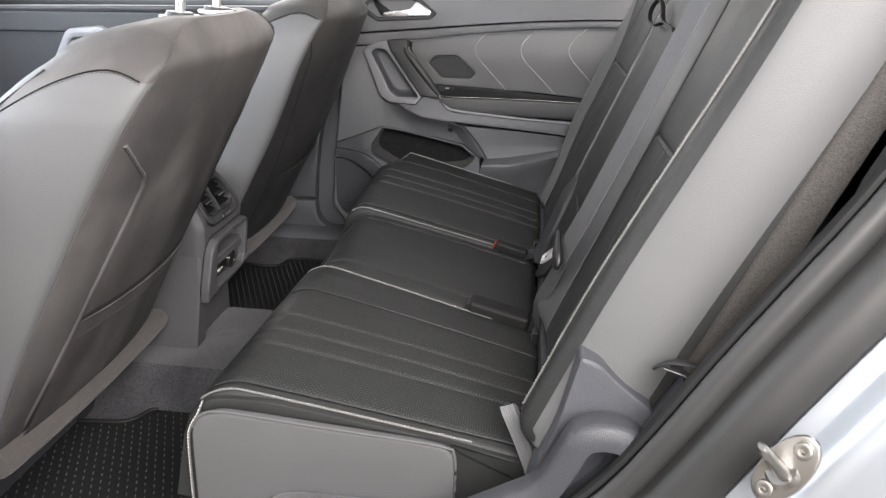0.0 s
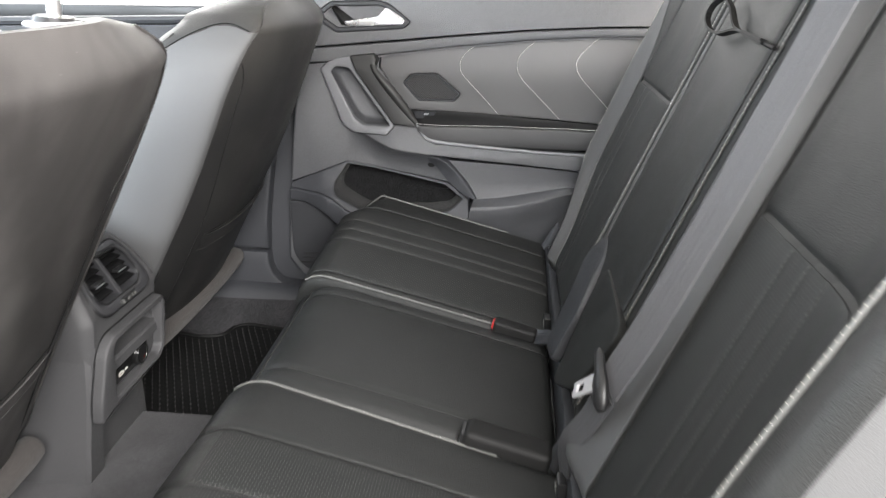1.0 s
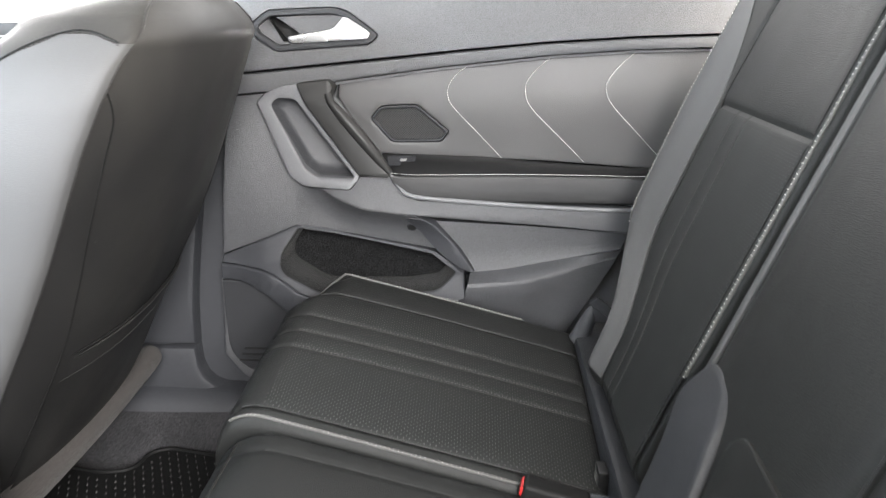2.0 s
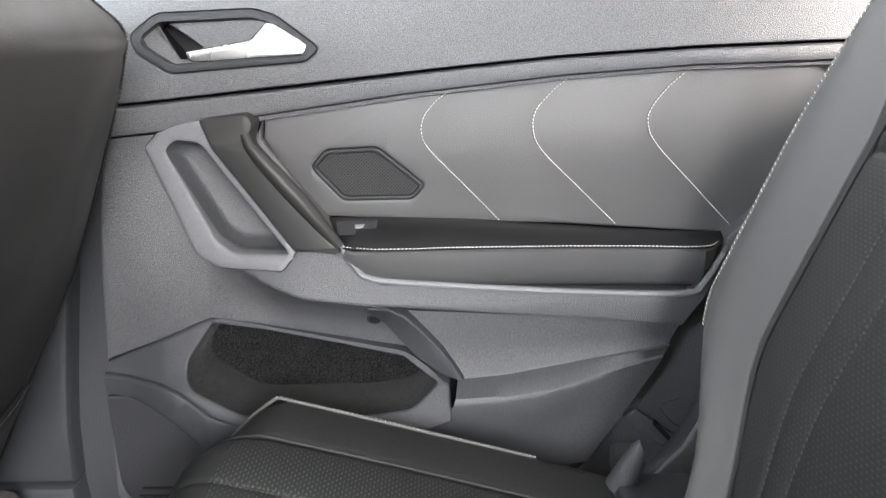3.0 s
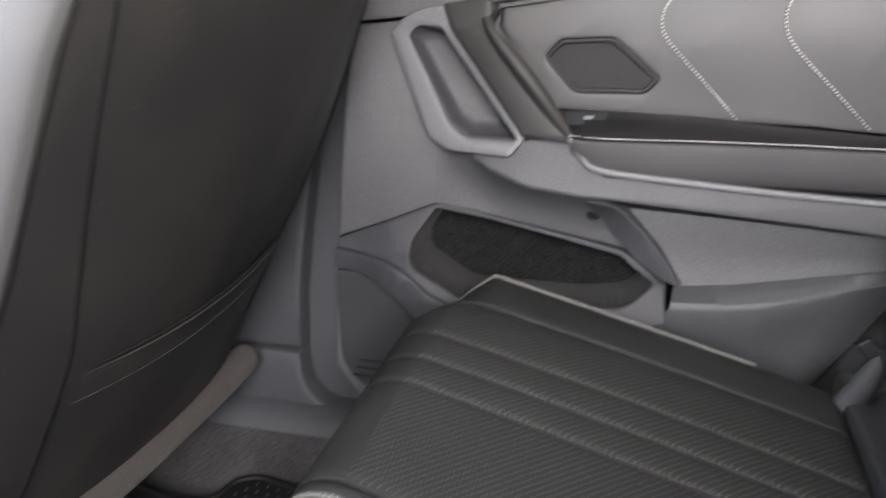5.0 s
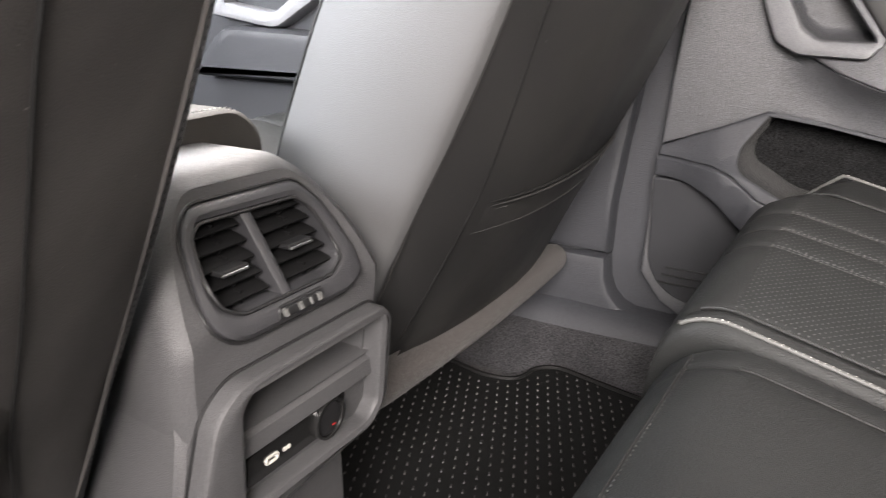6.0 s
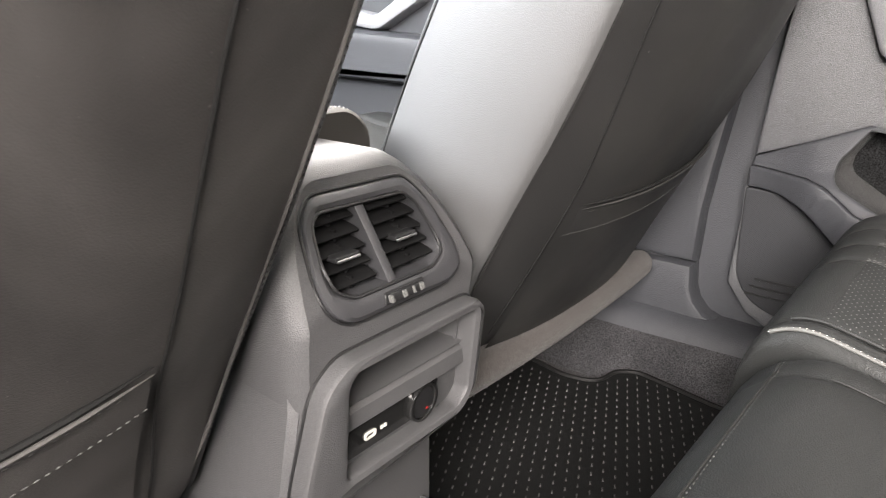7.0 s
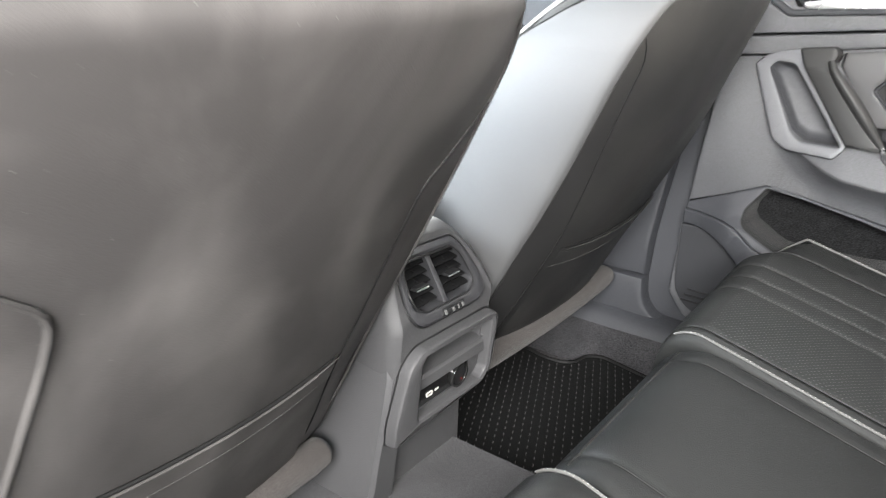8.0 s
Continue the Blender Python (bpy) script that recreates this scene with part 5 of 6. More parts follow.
# same leather on both seats; the skin colours carry the daylight and the shade
front_seat(0.253, 0.0, 1.07, "black leather front seat, daylight put into its back's colour", 0.5, SEATBACK_LIT, ((0.86, 0.215), (0.80, 0.29), (0.71, 0.40), (0.685, 0.48), (0.66, 0.553), (0.64, 0.624), (0.66, 0.656), (0.775, 0.681), (0.99, 0.722)))
front_seat(1.107, 0.022, 1.0, "black leather front seat, back coloured as shaded, with a pale side bolster", seam=((0.80, 0.215), (0.77, 0.28), (0.73, 0.43), (0.79, 0.52), (0.84, 0.60), (0.87, 0.68), (0.90, 0.735), (0.99, 0.765)), tilt=0.014, bend=0.045)


# ---------------------------------------------------------------- centre console
CONS = mat("console_plastic", (0.046, 0.0457, 0.0472), 0.50, grain=0.34, scale=900, kind="voronoi", blotch=0.16, spec=0.30, speck=0.18, speck_scale=800)
BEZEL = mat("vent_bezel_plastic", (0.026, 0.026, 0.028), 0.42, grain=0.2, scale=800, kind="voronoi", spec=0.35)
SLAT = mat("vent_slat_black", (0.005, 0.005, 0.0052), 0.6, spec=0.08)


def console():
    t = thing("centre_console", "grained grey rear console with air vents and power sockets", "car console", (-0.3, YC, 0.13))

    def xf(z):
        return -0.250 - 0.50 * max(0, z - 0.40) - 0.10 * max(0, 0.40 - z)

    C = lambda u, v, h: V(xf(v) - 0.03 + h, u, v)
    body = rounded([(0.572, 0.245), (0.795, 0.245), (0.800, 0.40), (0.787, 0.445), (0.764, 0.482), (0.735, 0.507), (0.620, 0.510), (0.592, 0.484), (0.578, 0.450), (0.566, 0.40)], [0.01, 0.01, 0.02, 0.03, 0.03, 0.02, 0.02, 0.03, 0.03, 0.02], 4)
    bm = hollow_form([[V(xf(v), u, v) for u, v in offset_poly(ccw(body), 0.012)], [V(xf(v) - 0.006, u, v) for u, v in offset_poly(ccw(body), 0.004)], [V(xf(v) - 0.02, u, v) for u, v in ccw(body)], [V(xf(v) - 0.14, u, v) for u, v in ccw(body)]])
    part("housing", bm, CONS, t)
    bz = rounded([(0.622, 0.391), (0.745, 0.389), (0.767, 0.404), (0.766, 0.424), (0.752, 0.462), (0.733, 0.485), (0.622, 0.488), (0.604, 0.470), (0.597, 0.425), (0.601, 0.404)], 0.010, 3)
    hole = rounded([(0.628, 0.412), (0.726, 0.411), (0.744, 0.420), (0.742, 0.434), (0.734, 0.461), (0.722, 0.473), (0.622, 0.476), (0.612, 0.468), (0.608, 0.440), (0.612, 0.421)], 0.005, 2)
    fascia_o = offset_poly(ccw(body), 0.0122)
    part("fascia", plate(fascia_o, 0.003, 0, lambda u, v, h: V(xf(v) - 0.003 + h, u, v), holes=[offset_poly(ccw(hole), -0.003), [(0.613, 0.318), (0.772, 0.318), (0.772, 0.354), (0.613, 0.354)]]), CONS, t)
    # vent bezel, dark throat, slats, divider, thumb knobs, slider
    part("vent_bezel", plate(bz, 0.036, 0.006, C, holes=[hole]), BEZEL, t, "dark bezel round the air vents")
    groove = [V(xf(v) + 0.0006, u, v) for u, v in offset_poly(ccw(bz), -0.001)]
    part("bezel_groove", tube(groove, 0.0014, 6, closed=True), SMOOTH_D, t, "black joint round the vent bezel")
    rim = [V(xf(v) + 0.0055, u, v) for u, v in offset_poly(ccw(hole), -0.0005)]
    part("throat_rim", tube(rim, 0.0016, 6, closed=True), SMOOTH_D, t, "black edge of the vent opening")
    part("vent_throat", plate(offset_poly(ccw(hole), -0.003), 0.004, 0, lambda u, v, h: V(xf(v) - 0.034 + h, u, v)), SLAT, t)
    dv = loft([[V(xf(z) + a, y + b, z) for a, b in ((-0.02, -0.005), (0.0025, -0.005), (0.004, -0.003), (0.004, 0.003), (0.0025, 0.005), (-0.02, 0.005))] for y, z in ((0.676, 0.411), (0.673, 0.44), (0.669, 0.475))])
    part("vent_divider", dv, BEZEL, t)
    for y0, y1 in ((0.611, 0.667), (0.678, 0.741)):
        for k in range(5):
            z = 0.4195 + 0.0118 * k
            ins = 0.003 + (0.0016 * k if y0 > 0.65 else 0.0005 * k)
            prof = ((-0.018, 0.0045), (-0.010, 0.0032), (-0.003, 0.0012), (0.0, -0.0006), (-0.001, -0.0022), (-0.010, 0.0000), (-0.018, 0.0016))
            part("vent_slat", loft([[V(xf(z) + a, y, z + b) for a, b in prof] for y in (y0 + ins * 0.4, y1 - ins)]), SLAT, t)
            part("slat_pivot", box(xf(z) - 0.012, xf(z) - 0.004, (y0 + y1) / 2 - 0.0015, (y0 + y1) / 2 + 0.0015, z - 0.006, z + 0.004, 0.0005), SLAT, t)
        ym = (y0 + y1) / 2 - 0.004
        part("vent_knob", box(xf(0.441) - 0.006, xf(0.441) + 0.008, ym - 0.014, ym + 0.014, 0.4385, 0.4435, 0.002), SMOOTH_D, t, "black vent knob")
        part("knob_edge", box(xf(0.441) + 0.006, xf(0.441) + 0.0095, ym - 0.013, ym + 0.013, 0.4388, 0.4412, 0.001), CHROME, t, "chromed knob edge")
    part("slider_slot", plate(rounded([(0.656, 0.3965), (0.706, 0.3965), (0.709, 0.4065), (0.659, 0.4065)], 0.002, 2), 0.037, 0.001, C), SMOOTH_D, t)
    part("slider_key", plate(rounded([(0.664, 0.398), (0.702, 0.398), (0.702, 0.405), (0.664, 0.405)], 0.001, 2), 0.039, 0.001, C), SMOOTH_D, t)
    for a, b in ((0.661, 0.6645), (0.676, 0.681), (0.689, 0.692), (0.698, 0.7035)):
        part("slider_rib", plate(rounded([(a, 0.3985), (b, 0.3985), (b, 0.4045), (a, 0.4045)], 0.001, 2), 0.0405, 0.001, C), THREAD_D, t, "pale slider rib")
    # lower box: pale frame, shelf recess, socket panel
    fr = rounded([(0.562, 0.228), (0.620, 0.232), (0.772, 0.242), (0.793, 0.266), (0.793, 0.352), (0.780, 0.366), (0.604, 0.368), (0.580, 0.348), (0.560, 0.262)], [0.008, 0.01, 0.012, 0.008, 0.008, 0.01, 0.016, 0.02, 0.012], 4)
    win = rounded([(0.610, 0.254), (0.762, 0.254), (0.775, 0.266), (0.775, 0.350), (0.768, 0.357), (0.620, 0.357), (0.608, 0.345)], 0.006, 3)
    part("lower_frame", plate(fr, 0.050, 0.007, C, holes=[win]), CONS, t, "pale frame round shelf and sockets")
    joint = [V(xf(v) + 0.0006, u, v) for u, v in offset_poly(ccw(fr), -0.001)]
    part("frame_groove", tube(joint, 0.0014, 6, closed=True), SMOOTH_D, t, "black joint round the lower frame")
    shelf = rounded([(0.610, 0.318), (0.775, 0.318), (0.775, 0.352), (0.768, 0.357), (0.620, 0.357), (0.610, 0.348)], 0.004, 2)
    rings = [[V(xf(v) + d, u, v) for u, v in offset_poly(ccw(shelf), o)] for o, d in ((0.0, 0.006), (0.001, -0.01), (0.003, -0.055))]
    part("shelf_recess", hollow_form(rings), CONS, t, "open storage shelf recess")
    part("shelf_lip", loft([[V(xf(z) + d, y, z) for d, z in ((-0.03, 0.313), (0.002, 0.314), (0.007, 0.310), (0.010, 0.296), (-0.03, 0.292))] for y in (0.609, 0.692, 0.776)]), CONS, t)
    low = rounded([(0.609, 0.253), (0.763, 0.253), (0.776, 0.266), (0.776, 0.298), (0.609, 0.298)], 0.004, 2)
    part("socket_panel", plate(low, 0.032, 0.002, C), CONS, t)
    stripp = rounded([(0.622, 0.260), (0.740, 0.260), (0.744, 0.290), (0.622, 0.290)], 0.004, 2)
    part("gloss_strip", plate(stripp, 0.0345, 0.001, C), GLOSS, t, "glossy black socket strip")
    part("usb_port", plate(rounded([(0.641, 0.2705), (0.656, 0.2705), (0.656, 0.2785), (0.641, 0.2785)], 0.0036, 4), 0.0362, 0.0006, C, holes=[rounded([(0.6435, 0.2728), (0.6535, 0.2728), (0.6535, 0.2763), (0.6435, 0.2763)], 0.0016, 3)]), THREAD_M, t, "white-rimmed charging port")
    for k in range(2):
        part("port_sign", plate(rounded([(0.662 + 0.0045 * k, 0.2725), (0.6655 + 0.0045 * k, 0.2725), (0.6655 + 0.0045 * k, 0.2765), (0.662 + 0.0045 * k, 0.2765)], 0.001, 2), 0.0355, 0.0002, C), THREAD_M, t, "small white port sign")
    cx, cz = 0.718, 0.2755
    rim = [(cx + 0.0195 * math.cos(a * math.pi / 14), cz + 0.0205 * math.sin(a * math.pi / 14)) for a in range(28)]
    part("socket_ring", plate(rim, 0.040, 0.003, C, holes=[offset_poly(ccw(rim), 0.0035)]), GLOSS, t, "black power socket ring")
    part("socket_lid", plate(offset_poly(ccw(rim), 0.0035), 0.0385, 0.002, C), SMOOTH_D, t, "round socket lid with a small print")
    part("lid_mark", plate([(cx + 0.004, cz - 0.009), (cx + 0.007, cz - 0.009), (cx + 0.007, cz - 0.0075), (cx + 0.004, cz - 0.0075)], 0.0392, 0, C), RED, t)
    # flared side foot running down to the tunnel carpet
    foot = [[V(-0.36, 0.582, 0.42), V(-0.284, 0.583, 0.42), V(-0.280, 0.587, 0.42), V(-0.280, 0.600, 0.42), V(-0.36, 0.605, 0.42)],
            [V(-0.37, 0.566, 0.33), V(-0.268, 0.568, 0.33), V(-0.262, 0.574, 0.33), V(-0.262, 0.594, 0.33), V(-0.37, 0.60, 0.33)],
            [V(-0.38, 0.554, 0.27), V(-0.268, 0.556, 0.27), V(-0.262, 0.562, 0.27), V(-0.262, 0.594, 0.27), V(-0.38, 0.60, 0.27)],
            [V(-0.40, 0.546, 0.20), V(-0.276, 0.548, 0.20), V(-0.270, 0.554, 0.20), V(-0.270, 0.592, 0.20), V(-0.40, 0.60, 0.20)],
            [V(-0.42, 0.538, 0.112), V(-0.284, 0.540, 0.112), V(-0.278, 0.546, 0.112), V(-0.278, 0.590, 0.112), V(-0.42, 0.60, 0.112)]]
    part("side_foot", loft(foot), CONS, t, "grey side foot of the console")
    part("lower_back", box(-0.42, -0.292, 0.580, 0.778, 0.10, 0.25, 0.006), CONS, t, "plain grey lower back of the console")
    part("side_wall", box(-1.10, -0.34, 0.572, 0.792, 0.10, 0.44, 0.02), PLASTIC_D, t)


console()
ARM_L = mat("armrest_leather", (0.060, 0.056, 0.052), 0.62, grain=0.2, scale=800, kind="voronoi", spec=0.06)
arm = thing("armrest_box", "leather armrest lid with white stitching on the console", "armrest", (-0.5, YC, 0.46))
sec = rounded([(0.585, 0.455), (0.800, 0.455), (0.803, 0.505), (0.775, 0.531), (0.605, 0.531), (0.582, 0.505)], [0.005, 0.005, 0.02, 0.03, 0.03, 0.02], 4)
part("lid", loft([[V(x, YC + (u - YC) * k, 0.48 + (v - 0.48) * k) for u, v in sec] for x, k in ((-0.80, 0.96), (-0.78, 1.0), (-0.405, 1.0), (-0.392, 0.985), (-0.388, 0.94))]), ARM_L, arm)
part("lid_stitching", stitches([V(-0.400, u, v) for u, v in offset_poly(ccw(sec), -0.0005)], 0.006, 0.0045, 0.0007), THREAD_M, arm, "white thread stitching")


# ---------------------------------------------------------------- rubber mats
def mat_thing(outline, label):
    t = thing("rubber_mat", label, "car mat", (-0.3, sum(p[1] for p in outline) / len(outline), 0.03), group="rubber mats")
    o = rounded(outline, 0.03, 5)
    part("sheet", plate(o, 0.008, 0.003, lambda u, v, h: V(u, v, 0.033 + h)), RUBBER, t)
    rim = [V(u, v, 0.042) for u, v in offset_poly(ccw(o), 0.006)]
    part("rim", tube(rim, 0.004, 6, closed=True), RUBBER, t)
    return t, o


def inside(p, poly):
    r = False
    for i in range(len(poly)):
        a, b = poly[i - 1], poly[i]
        if (a[1] > p[1]) != (b[1] > p[1]) and p[0] < (b[0] - a[0]) * (p[1] - a[1]) / (b[1] - a[1]) + a[0]:
            r = not r
    return r


def mat_ridges(t, o):
    ino = offset_poly(ccw(o), 0.016)
    bm = bmesh.new()
    along_d, across_d = Vector((-0.42, 0.91)).normalized(), Vector((0.91, 0.42)).normalized()
    for k in range(-60, 60):
        for j in range(-90, 140):
            p = across_d * (k * 0.0155) + along_d * (j * 0.020 + (0.010 if k % 2 else 0)) + Vector((-0.3, 0.2))
            if inside((p.x, p.y), ino):
                c = [along_d * (sj * 0.0034) + across_d * (si * 0.0010) for si, sj in ((-1, -1), (1, -1), (1, 1), (-1, 1))]
                vs = [bm.verts.new((p.x + q.x, p.y + q.y, 0.0405)) for q in c]
                vt = [bm.verts.new((p.x + q.x * 0.75, p.y + q.y * 0.75, 0.0430)) for q in c]
                bm.faces.new(vt)
                for i in range(4):
                    bm.faces.new((vs[i], vs[(i + 1) % 4], vt[(i + 1) % 4], vt[i]))
    part("raised_dash_field", bm, RIDGE, t, "raised dashes of the rubber mat", smooth=False, kind="stuff")


# black rubber dashes, coloured lighter than the sheet for the highlights on them
RIDGE = mat("highlit_rubber_ridge", (0.022, 0.022, 0.0215), 0.55)
m1, o1 = mat_thing([(-0.62, 0.05), (0.02, 0.05), (0.02, 0.440), (-0.25, 0.438), (-0.336, 0.432), (-0.355, 0.374), (-0.47, 0.362), (-0.62, 0.37)], "black rubber floor mat with rows of raised dashes, open door side")
mat_ridges(m1, o1)
m2, o2 = mat_thing([(-0.62, 0.845), (0.02, 0.845), (0.02, 1.285), (-0.14, 1.293), (-0.285, 1.323), (-0.322, 1.298), (-0.326, 1.248), (-0.375, 1.237), (-0.444, 1.254), (-0.62, 1.26)], "black rubber floor mat with rows of raised dashes, closed door side")
mat_ridges(m2, o2)

# ---------------------------------------------------------------- near side: opening edge, wheel arch trim, striker
EDGE = [(-0.20, 0.02), (0.10, 0.02), (0.22, 0.045), (0.32, 0.115), (0.40, 0.21), (0.472, 0.290), (0.552, 0.382), (0.605, 0.466), (0.655, 0.556), (0.708, 0.645), (0.764, 0.738), (0.82, 0.85), (0.86, 0.98), (0.87, 1.20)]
edge_path = smooth_path([V(x, 0, z) for x, z in EDGE], 0.03)


def along(offsets):
    """Rings along the door opening's edge; offsets: (away from the opening, y)."""
    out = []
    for i, p in enumerate(edge_path):
        d = (edge_path[min(i + 1, len(edge_path) - 1)] - edge_path[max(i - 1, 0)]).normalized()
        n = Vector((d.z, 0, -d.x))
        out.append([p + n * a + Vector((0, y, 0)) for a, y in offsets])
    return out


body = thing("car_body", "silver-blue painted car body round the open rear door", "car", (0.6, -0.25, -0.2))
part("door_flange", loft(along([(0.062, -0.194), (0.072, -0.196), (0.080, -0.203), (0.084, -0.224), (0.088, -0.236), (0.096, -0.244), (0.108, -0.248), (0.168, -0.252), (0.174, -0.256), (0.17, -0.20), (0.07, -0.16)]), True, True), PAINT, body, "silver-blue stepped door flange")
part("outer_panel", loft(along([(0.174, -0.2565), (0.178, -0.266), (0.182, -0.284), (0.188, -0.294), (0.198, -0.299), (0.34, -0.312), (0.34, -0.20), (0.18, -0.21)]), True, True), PAINT, body, "silver-blue outer body panel")
seal = thing("door_seal", "dark rubber seal along the door opening", "door seal", (0.5, -0.15, 0.02))
part("bulb", loft(along([(0.016 * math.cos(a * math.pi / 5) - 0.004, -0.152 + 0.014 * math.sin(a * math.pi / 5)) for a in range(10)])), SEAL, seal)
part("lip", loft(along([(-0.016 + 0.006 * math.cos(a * math.pi / 4), -0.128 + 0.010 * math.sin(a * math.pi / 4)) for a in range(8)])), RUBBER, seal)
part("outer_lip", loft(along([(0.012, -0.150), (0.016, -0.172), (0.024, -0.183), (0.034, -0.189), (0.050, -0.193), (0.060, -0.1925), (0.0615, -0.188), (0.05, -0.14)]), True, True), SEAL, seal, "broad outer lip of the door seal")
arch = thing("wheel_arch_trim", "dark grey plastic wheel arch trim beside the seat", "car trim", (0.5, -0.05, 0.3))
part("cover", loft([r for r, p in zip(along([(0.004, -0.14), (-0.008, -0.132), (-0.004, -0.10), (0.008, -0.05), (0.022, -0.01), (0.045, 0.02), (0.12, 0.03), (0.12, -0.14)]), edge_path) if p.z < 0.50]), PLASTIC_D, arch)
AP = smooth_path([V(0.30, 0, 0.22), V(0.36, 0, 0.296), V(0.416, 0, 0.334), V(0.458, 0, 0.362), V(0.480, 0, 0.404), V(0.496, 0, 0.438), V(0.524, 0, 0.455), V(0.562, 0, 0.453), V(0.590, 0, 0.434), V(0.63, 0, 0.40)], 0.012)
cover_o = rounded([(0.505, 0.511), (0.527, 0.505), (0.558, 0.475), (0.598, 0.446), (0.61, 0.36), (0.45, 0.29), (0.462, 0.35), (0.484, 0.411)], [0.006, 0.01, 0.02, 0.01, 0.02, 0.02, 0.02, 0.02], 3)
part("corner_cover", plate(cover_o, 0.05, 0.005, lambda u, v, h: V(u, -0.012 - h, v)), SILL, arch, "grey cover under the backrest corner")
ring = []
for i, p in enumerate(AP):
    d = (AP[min(i + 1, len(AP) - 1)] - AP[max(i - 1, 0)]).normalized()
    n = Vector((-d.z, 0, d.x))
    ring.append([p + n * a + Vector((0, y, 0)) for a, y in ((-0.030, -0.128), (-0.020, -0.1275), (-0.006, -0.124), (-0.001, -0.119), (0.0, -0.112), (0.0, -0.092), (-0.002, -0.086), (-0.010, -0.082), (-0.030, -0.080))])
part("arch_lobe", loft(ring), PLASTIC_D, arch, "curved dark plastic lobe over the wheel arch")
# black sheet added in place of the load bay's darkness beside the backrest
part("wall_dark_bay_near", plate([(0.66, 0.40), (1.0, 0.40), (1.0, 1.28), (0.86, 1.28), (0.85, 0.98), (0.76, 0.76)], 0.03, 0.0, lambda u, v, h: V(u, -0.13 + h, v)), SMOOTH_D, None, "black sheet standing for the dark load bay behind the seat", kind="structure", category="wall")

st = thing("door_striker", "zinc door striker bolted to the painted pillar", "door striker", (0.67, -0.225, 0.53))
SD, SN = Vector((0.515, 0, 0.857)), Vector((0.857, 0, -0.515))
SO = Vector((0.686, -0.252, 0.515))
SF, SB = -SN * 0.6 + Vector((0, -0.8, 0)), SN * 0.8 + Vector((0, -0.6, 0))
G = lambda u, v, h: SO + SD * u + SB * v + SF * (h + 0.006)
el = [(0.040 * math.cos(a * math.pi / 14), 0.021 * math.sin(a * math.pi / 14)) for a in range(28)]
part("base_plate", plate(el, 0.008, 0.002, lambda u, v, h: G(u, v, h - 0.006)), ZINC, st)
for s in (-0.026, 0.026):
    hexa = [(s + 0.0085 * math.cos(a * math.pi / 8), 0.0085 * math.sin(a * math.pi / 8)) for a in range(16)]
    part("bolt_head", plate(hexa, 0.009, 0.0015, G, holes=[[(s + 0.003 * math.cos(a * math.pi / 3), 0.003 * math.sin(a * math.pi / 3)) for a in range(6)]]), ZINC, st)
PD = Vector((-0.56, -0.42, 0.714)).normalized()
P0 = G(-0.004, 0.0, 0.0)
hook = [P0 - PD * 0.004, P0 + PD * 0.004, P0 + PD * 0.016, P0 + PD * 0.035, P0 + PD * 0.052, P0 + PD * 0.057]
part("loop", tube(hook, [0.014, 0.012, 0.0095, 0.0085, 0.008, 0.004], 14, flat=0.62, up=(0.5, 0, 0.86)), ZINC, st, "zinc striker loop")
part("collar", tube([P0 - PD * 0.002, P0 + PD * 0.003], [0.017, 0.014], 16), ZINC, st)

# seat belt anchor at the near backrest, strap loop on the cushion corner
an = thing("belt_anchor", "steel belt anchor beside the backrest", "belt anchor", (0.61, -0.085, 0.52))
part("plate", tube(smooth_path([V(0.590, -0.075, 0.512), V(0.60, -0.082, 0.524), V(0.62, -0.086, 0.527), V(0.65, -0.09, 0.522)], 0.006), 0.006, 8, flat=0.4), SMOOTH_D, an)
part("hem", tube(smooth_path([V(0.598, -0.084, 0.518), V(0.620, -0.090, 0.514), V(0.640, -0.094, 0.505)], 0.006), 0.0035, 8, flat=0.5), SMOOTH_D, an)
STRAP = mat("strap_webbing", (0.050, 0.050, 0.052), 0.65, grain=0.5, scale=1500)
sl = thing("release_strap", "grey webbing release strap on the cushion corner", "strap", (0.44, 0.03, 0.32))
sp_path = smooth_path([V(0.466, -0.004, 0.276), V(0.458, 0.004, 0.300), V(0.442, 0.014, 0.335), V(0.424, 0.024, 0.370), V(0.420, 0.030, 0.376), V(0.424, 0.034, 0.372), V(0.440, 0.030, 0.340), V(0.455, 0.024, 0.305)], 0.008)
part("webbing", ribbon(sp_path, 0.021, 0.0028, (0.88, 0.10, 0.42)), STRAP, sl)


lc = thing("load_cover", "black retractable load space cover behind the backrests", "load cover", (1.2, YC, 0.78))
part("blind", plate([(0.90, -0.09), (1.64, -0.09), (1.64, 1.45), (0.90, 1.45)], 0.006, 0.002, lambda u, v, h: V(u, v, 0.80 + h + 0.02 * (u - 0.9))), RUBBER, lc)
part("roller_case", tube([V(0.90, -0.09, 0.80), V(0.90, YC, 0.80), V(0.90, 1.45, 0.80)], 0.028, 12), SMOOTH_D, lc)

# ---------------------------------------------------------------- far quarter trim behind the door
qt = thing("quarter_trim", "grey plastic quarter trim with a belt slot behind the rear door", "car trim", (0.55, 1.43, 0.2))
part("cover", plate([(0.36, 0.13), (0.95, 0.13), (0.95, 1.28), (0.82, 1.28), (0.81, 0.74), (0.69, 0.60), (0.582, 0.455), (0.482, 0.270)], 0.03, 0.012, lambda u, v, h: V(u, 1.436 - h, v)), PLASTIC, qt)
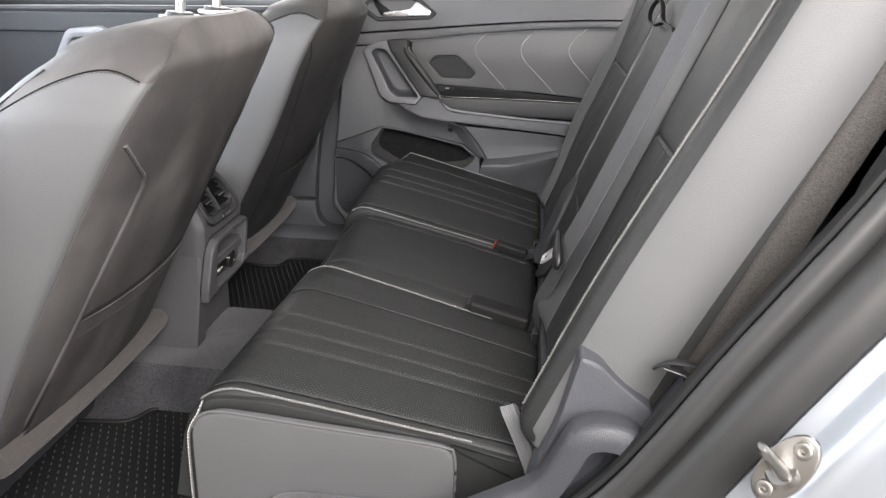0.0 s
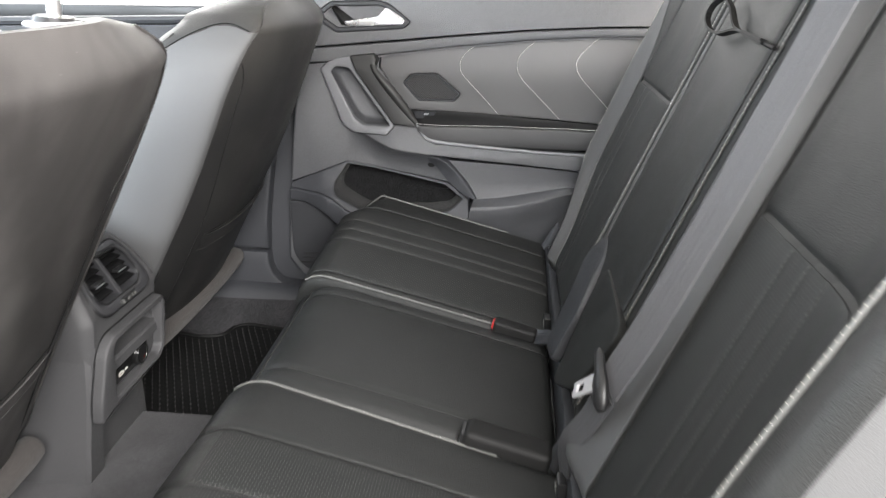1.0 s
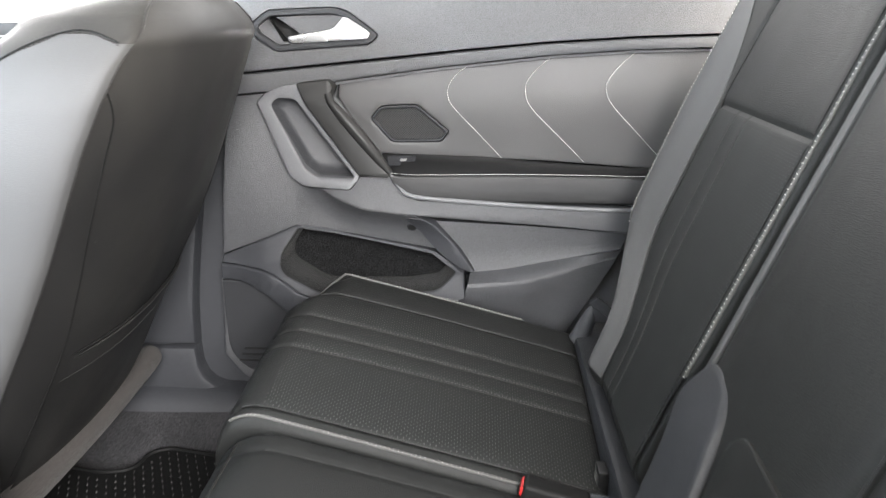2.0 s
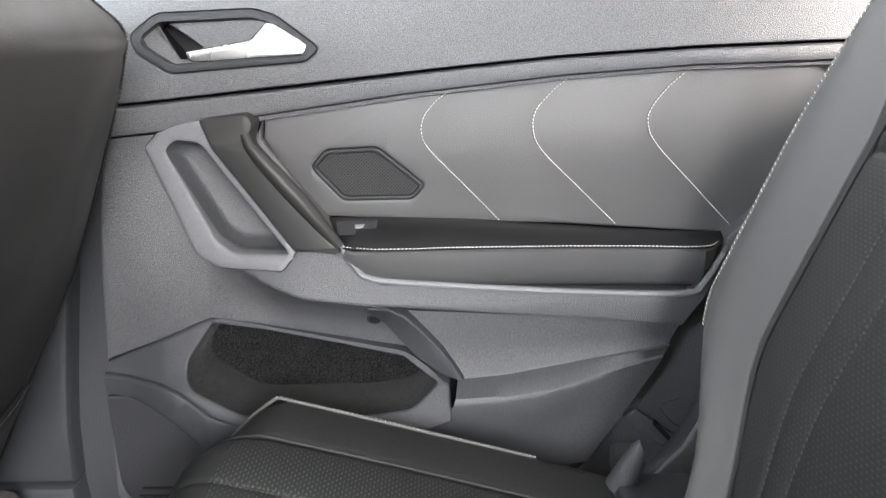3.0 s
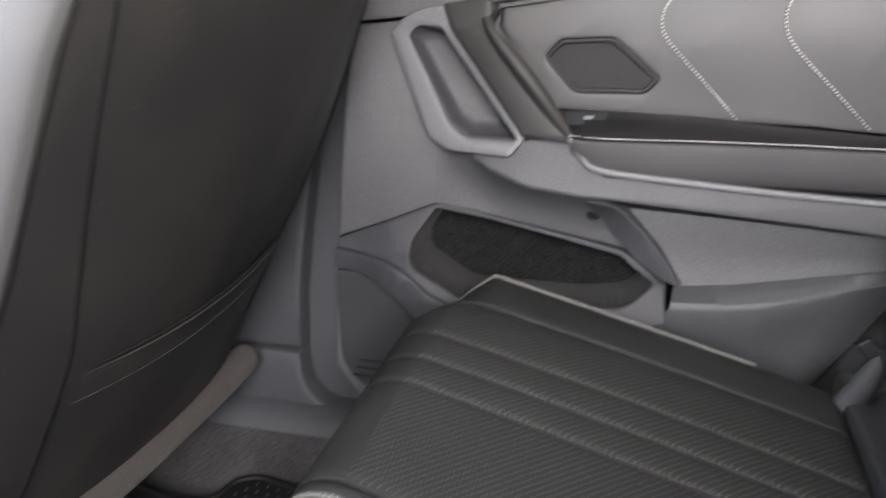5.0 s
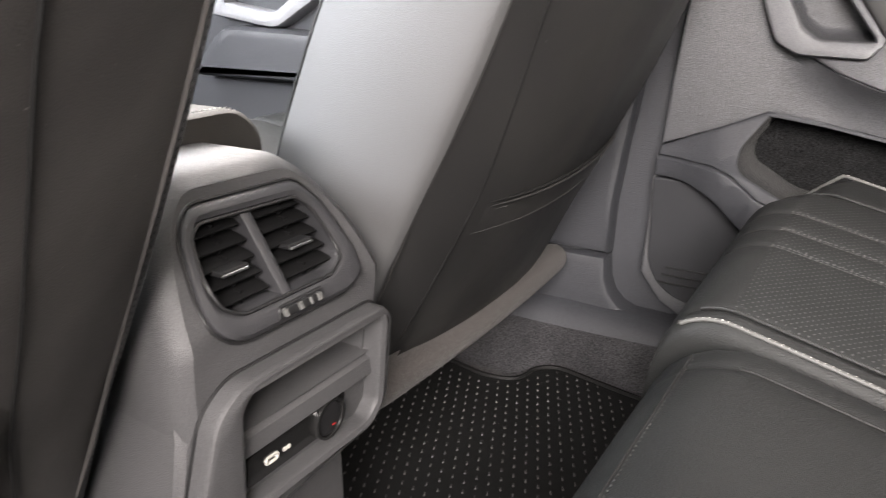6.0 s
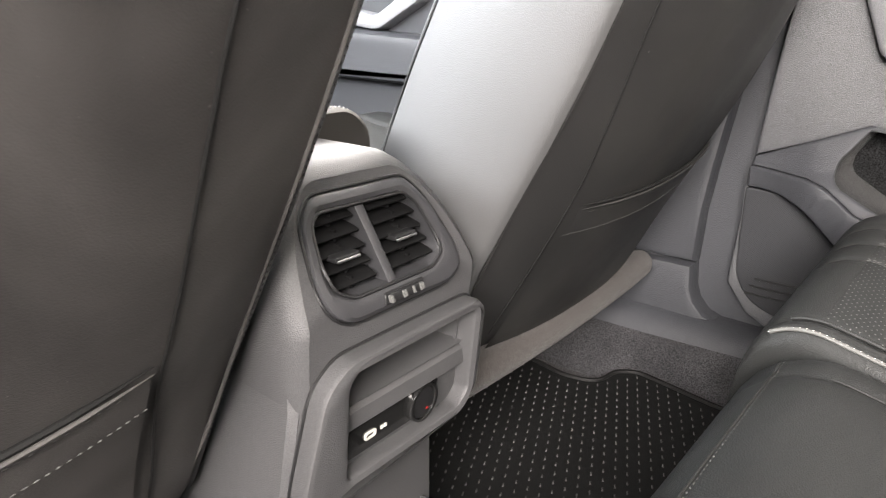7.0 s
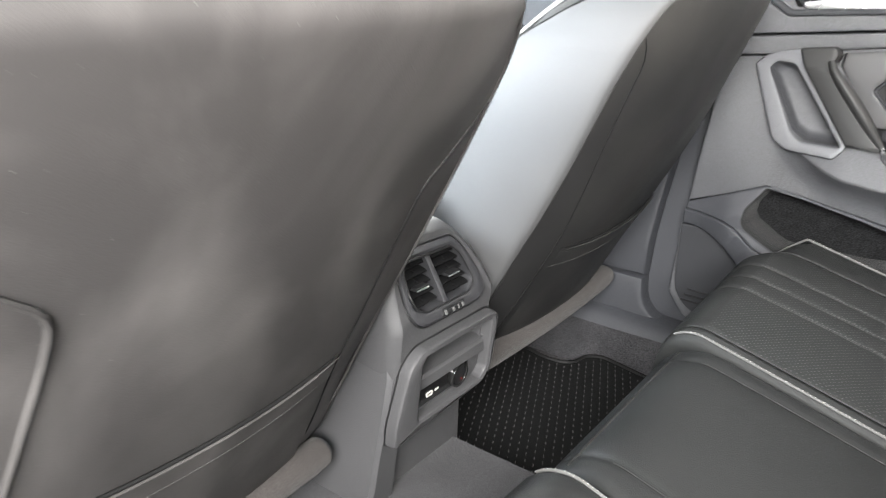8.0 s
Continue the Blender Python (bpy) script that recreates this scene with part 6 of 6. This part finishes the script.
part("belt_guide", plate(rounded([(0.513, 0.322), (0.530, 0.334), (0.608, 0.277), (0.590, 0.262)], 0.004, 2), 0.010, 0.003, lambda u, v, h: V(u, 1.408 - h, v)), PLASTIC, qt, "plastic belt guide strip")
part("slot", plate(rounded([(0.552, 0.313), (0.558, 0.315), (0.590, 0.281), (0.583, 0.278)], 0.002, 2), 0.0115, 0.0, lambda u, v, h: V(u, 1.408 - h, v)), RUBBER, qt)
part("hollow", hollow_form([[V(u, 1.4045 + d, v) for u, v in offset_poly(ccw(rounded([(0.562, 0.335), (0.598, 0.349), (0.634, 0.330), (0.612, 0.296), (0.582, 0.309)], 0.010, 3)), o)] for o, d in ((-0.001, 0.0), (0.001, 0.006), (0.004, 0.012))]), SMOOTH_D, qt, "dark hollow in the trim")
part("curved_band", tube(smooth_path([V(0.455, 1.335, 0.250), V(0.502, 1.335, 0.271), V(0.540, 1.335, 0.289), V(0.575, 1.335, 0.330), V(0.603, 1.338, 0.392), V(0.63, 1.345, 0.46)], 0.012), 0.014, 10, flat=0.6), PLASTIC_D, qt, "dark curved band beside the seat")
part("seat_side_plate", plate(rounded([(0.44, 0.22), (0.60, 0.22), (0.60, 0.385), (0.570, 0.325), (0.535, 0.284), (0.50, 0.266), (0.45, 0.247)], 0.006, 2), 0.02, 0.003, lambda u, v, h: V(u, 1.335 - h, v)), PALE_P, qt, "pale plate under the curved band")

# ---------------------------------------------------------------- near side shell and windscreen surround
W2 = lambda yb: (lambda u, v, h: V(u, yb + h, v))
part("wall_front_near", plate([(-1.6, -0.05), (-0.40, -0.05), (-0.38, 0.80), (-1.6, 0.77)], 0.06, 0.01, W2(-0.16)), PLASTIC, None, "closed front door seen from inside", kind="structure", category="wall")
part("wall_pillar_near", plate([(-0.398, -0.05), (-0.31, -0.05), (-0.29, 0.80), (-0.20, 1.30), (-0.32, 1.30), (-0.378, 0.80)], 0.06, 0.01, W2(-0.14)), PLASTIC, None, "grey centre pillar", kind="structure", category="pillar")
part("wall_roof_rail_near", plate([(-0.95, 1.22), (0.85, 1.20), (1.7, 1.20), (1.7, 1.31), (-0.95, 1.31)], 0.16, 0.02, W2(-0.12)), LINER, None, "roof rail above the doors", kind="structure", category="wall")
part("wall_roof_rail_far", plate([(-0.95, 1.24), (1.7, 1.24), (1.7, 1.31), (-0.95, 1.31)], 0.17, 0.02, W2(1.33)), LINER, None, "roof rail above the doors", kind="structure", category="wall")
part("wall_dash", box(-1.75, -1.35, -0.10, 1.46, 0.05, 0.76, 0.06), PLASTIC_D, None, "dark dashboard", kind="structure", category="wall")
part("sill_near", box(-1.6, 0.30, -0.20, 0.0, -0.10, 0.02, 0.02), PAINT, None, "painted door sill", kind="structure", category="wall")
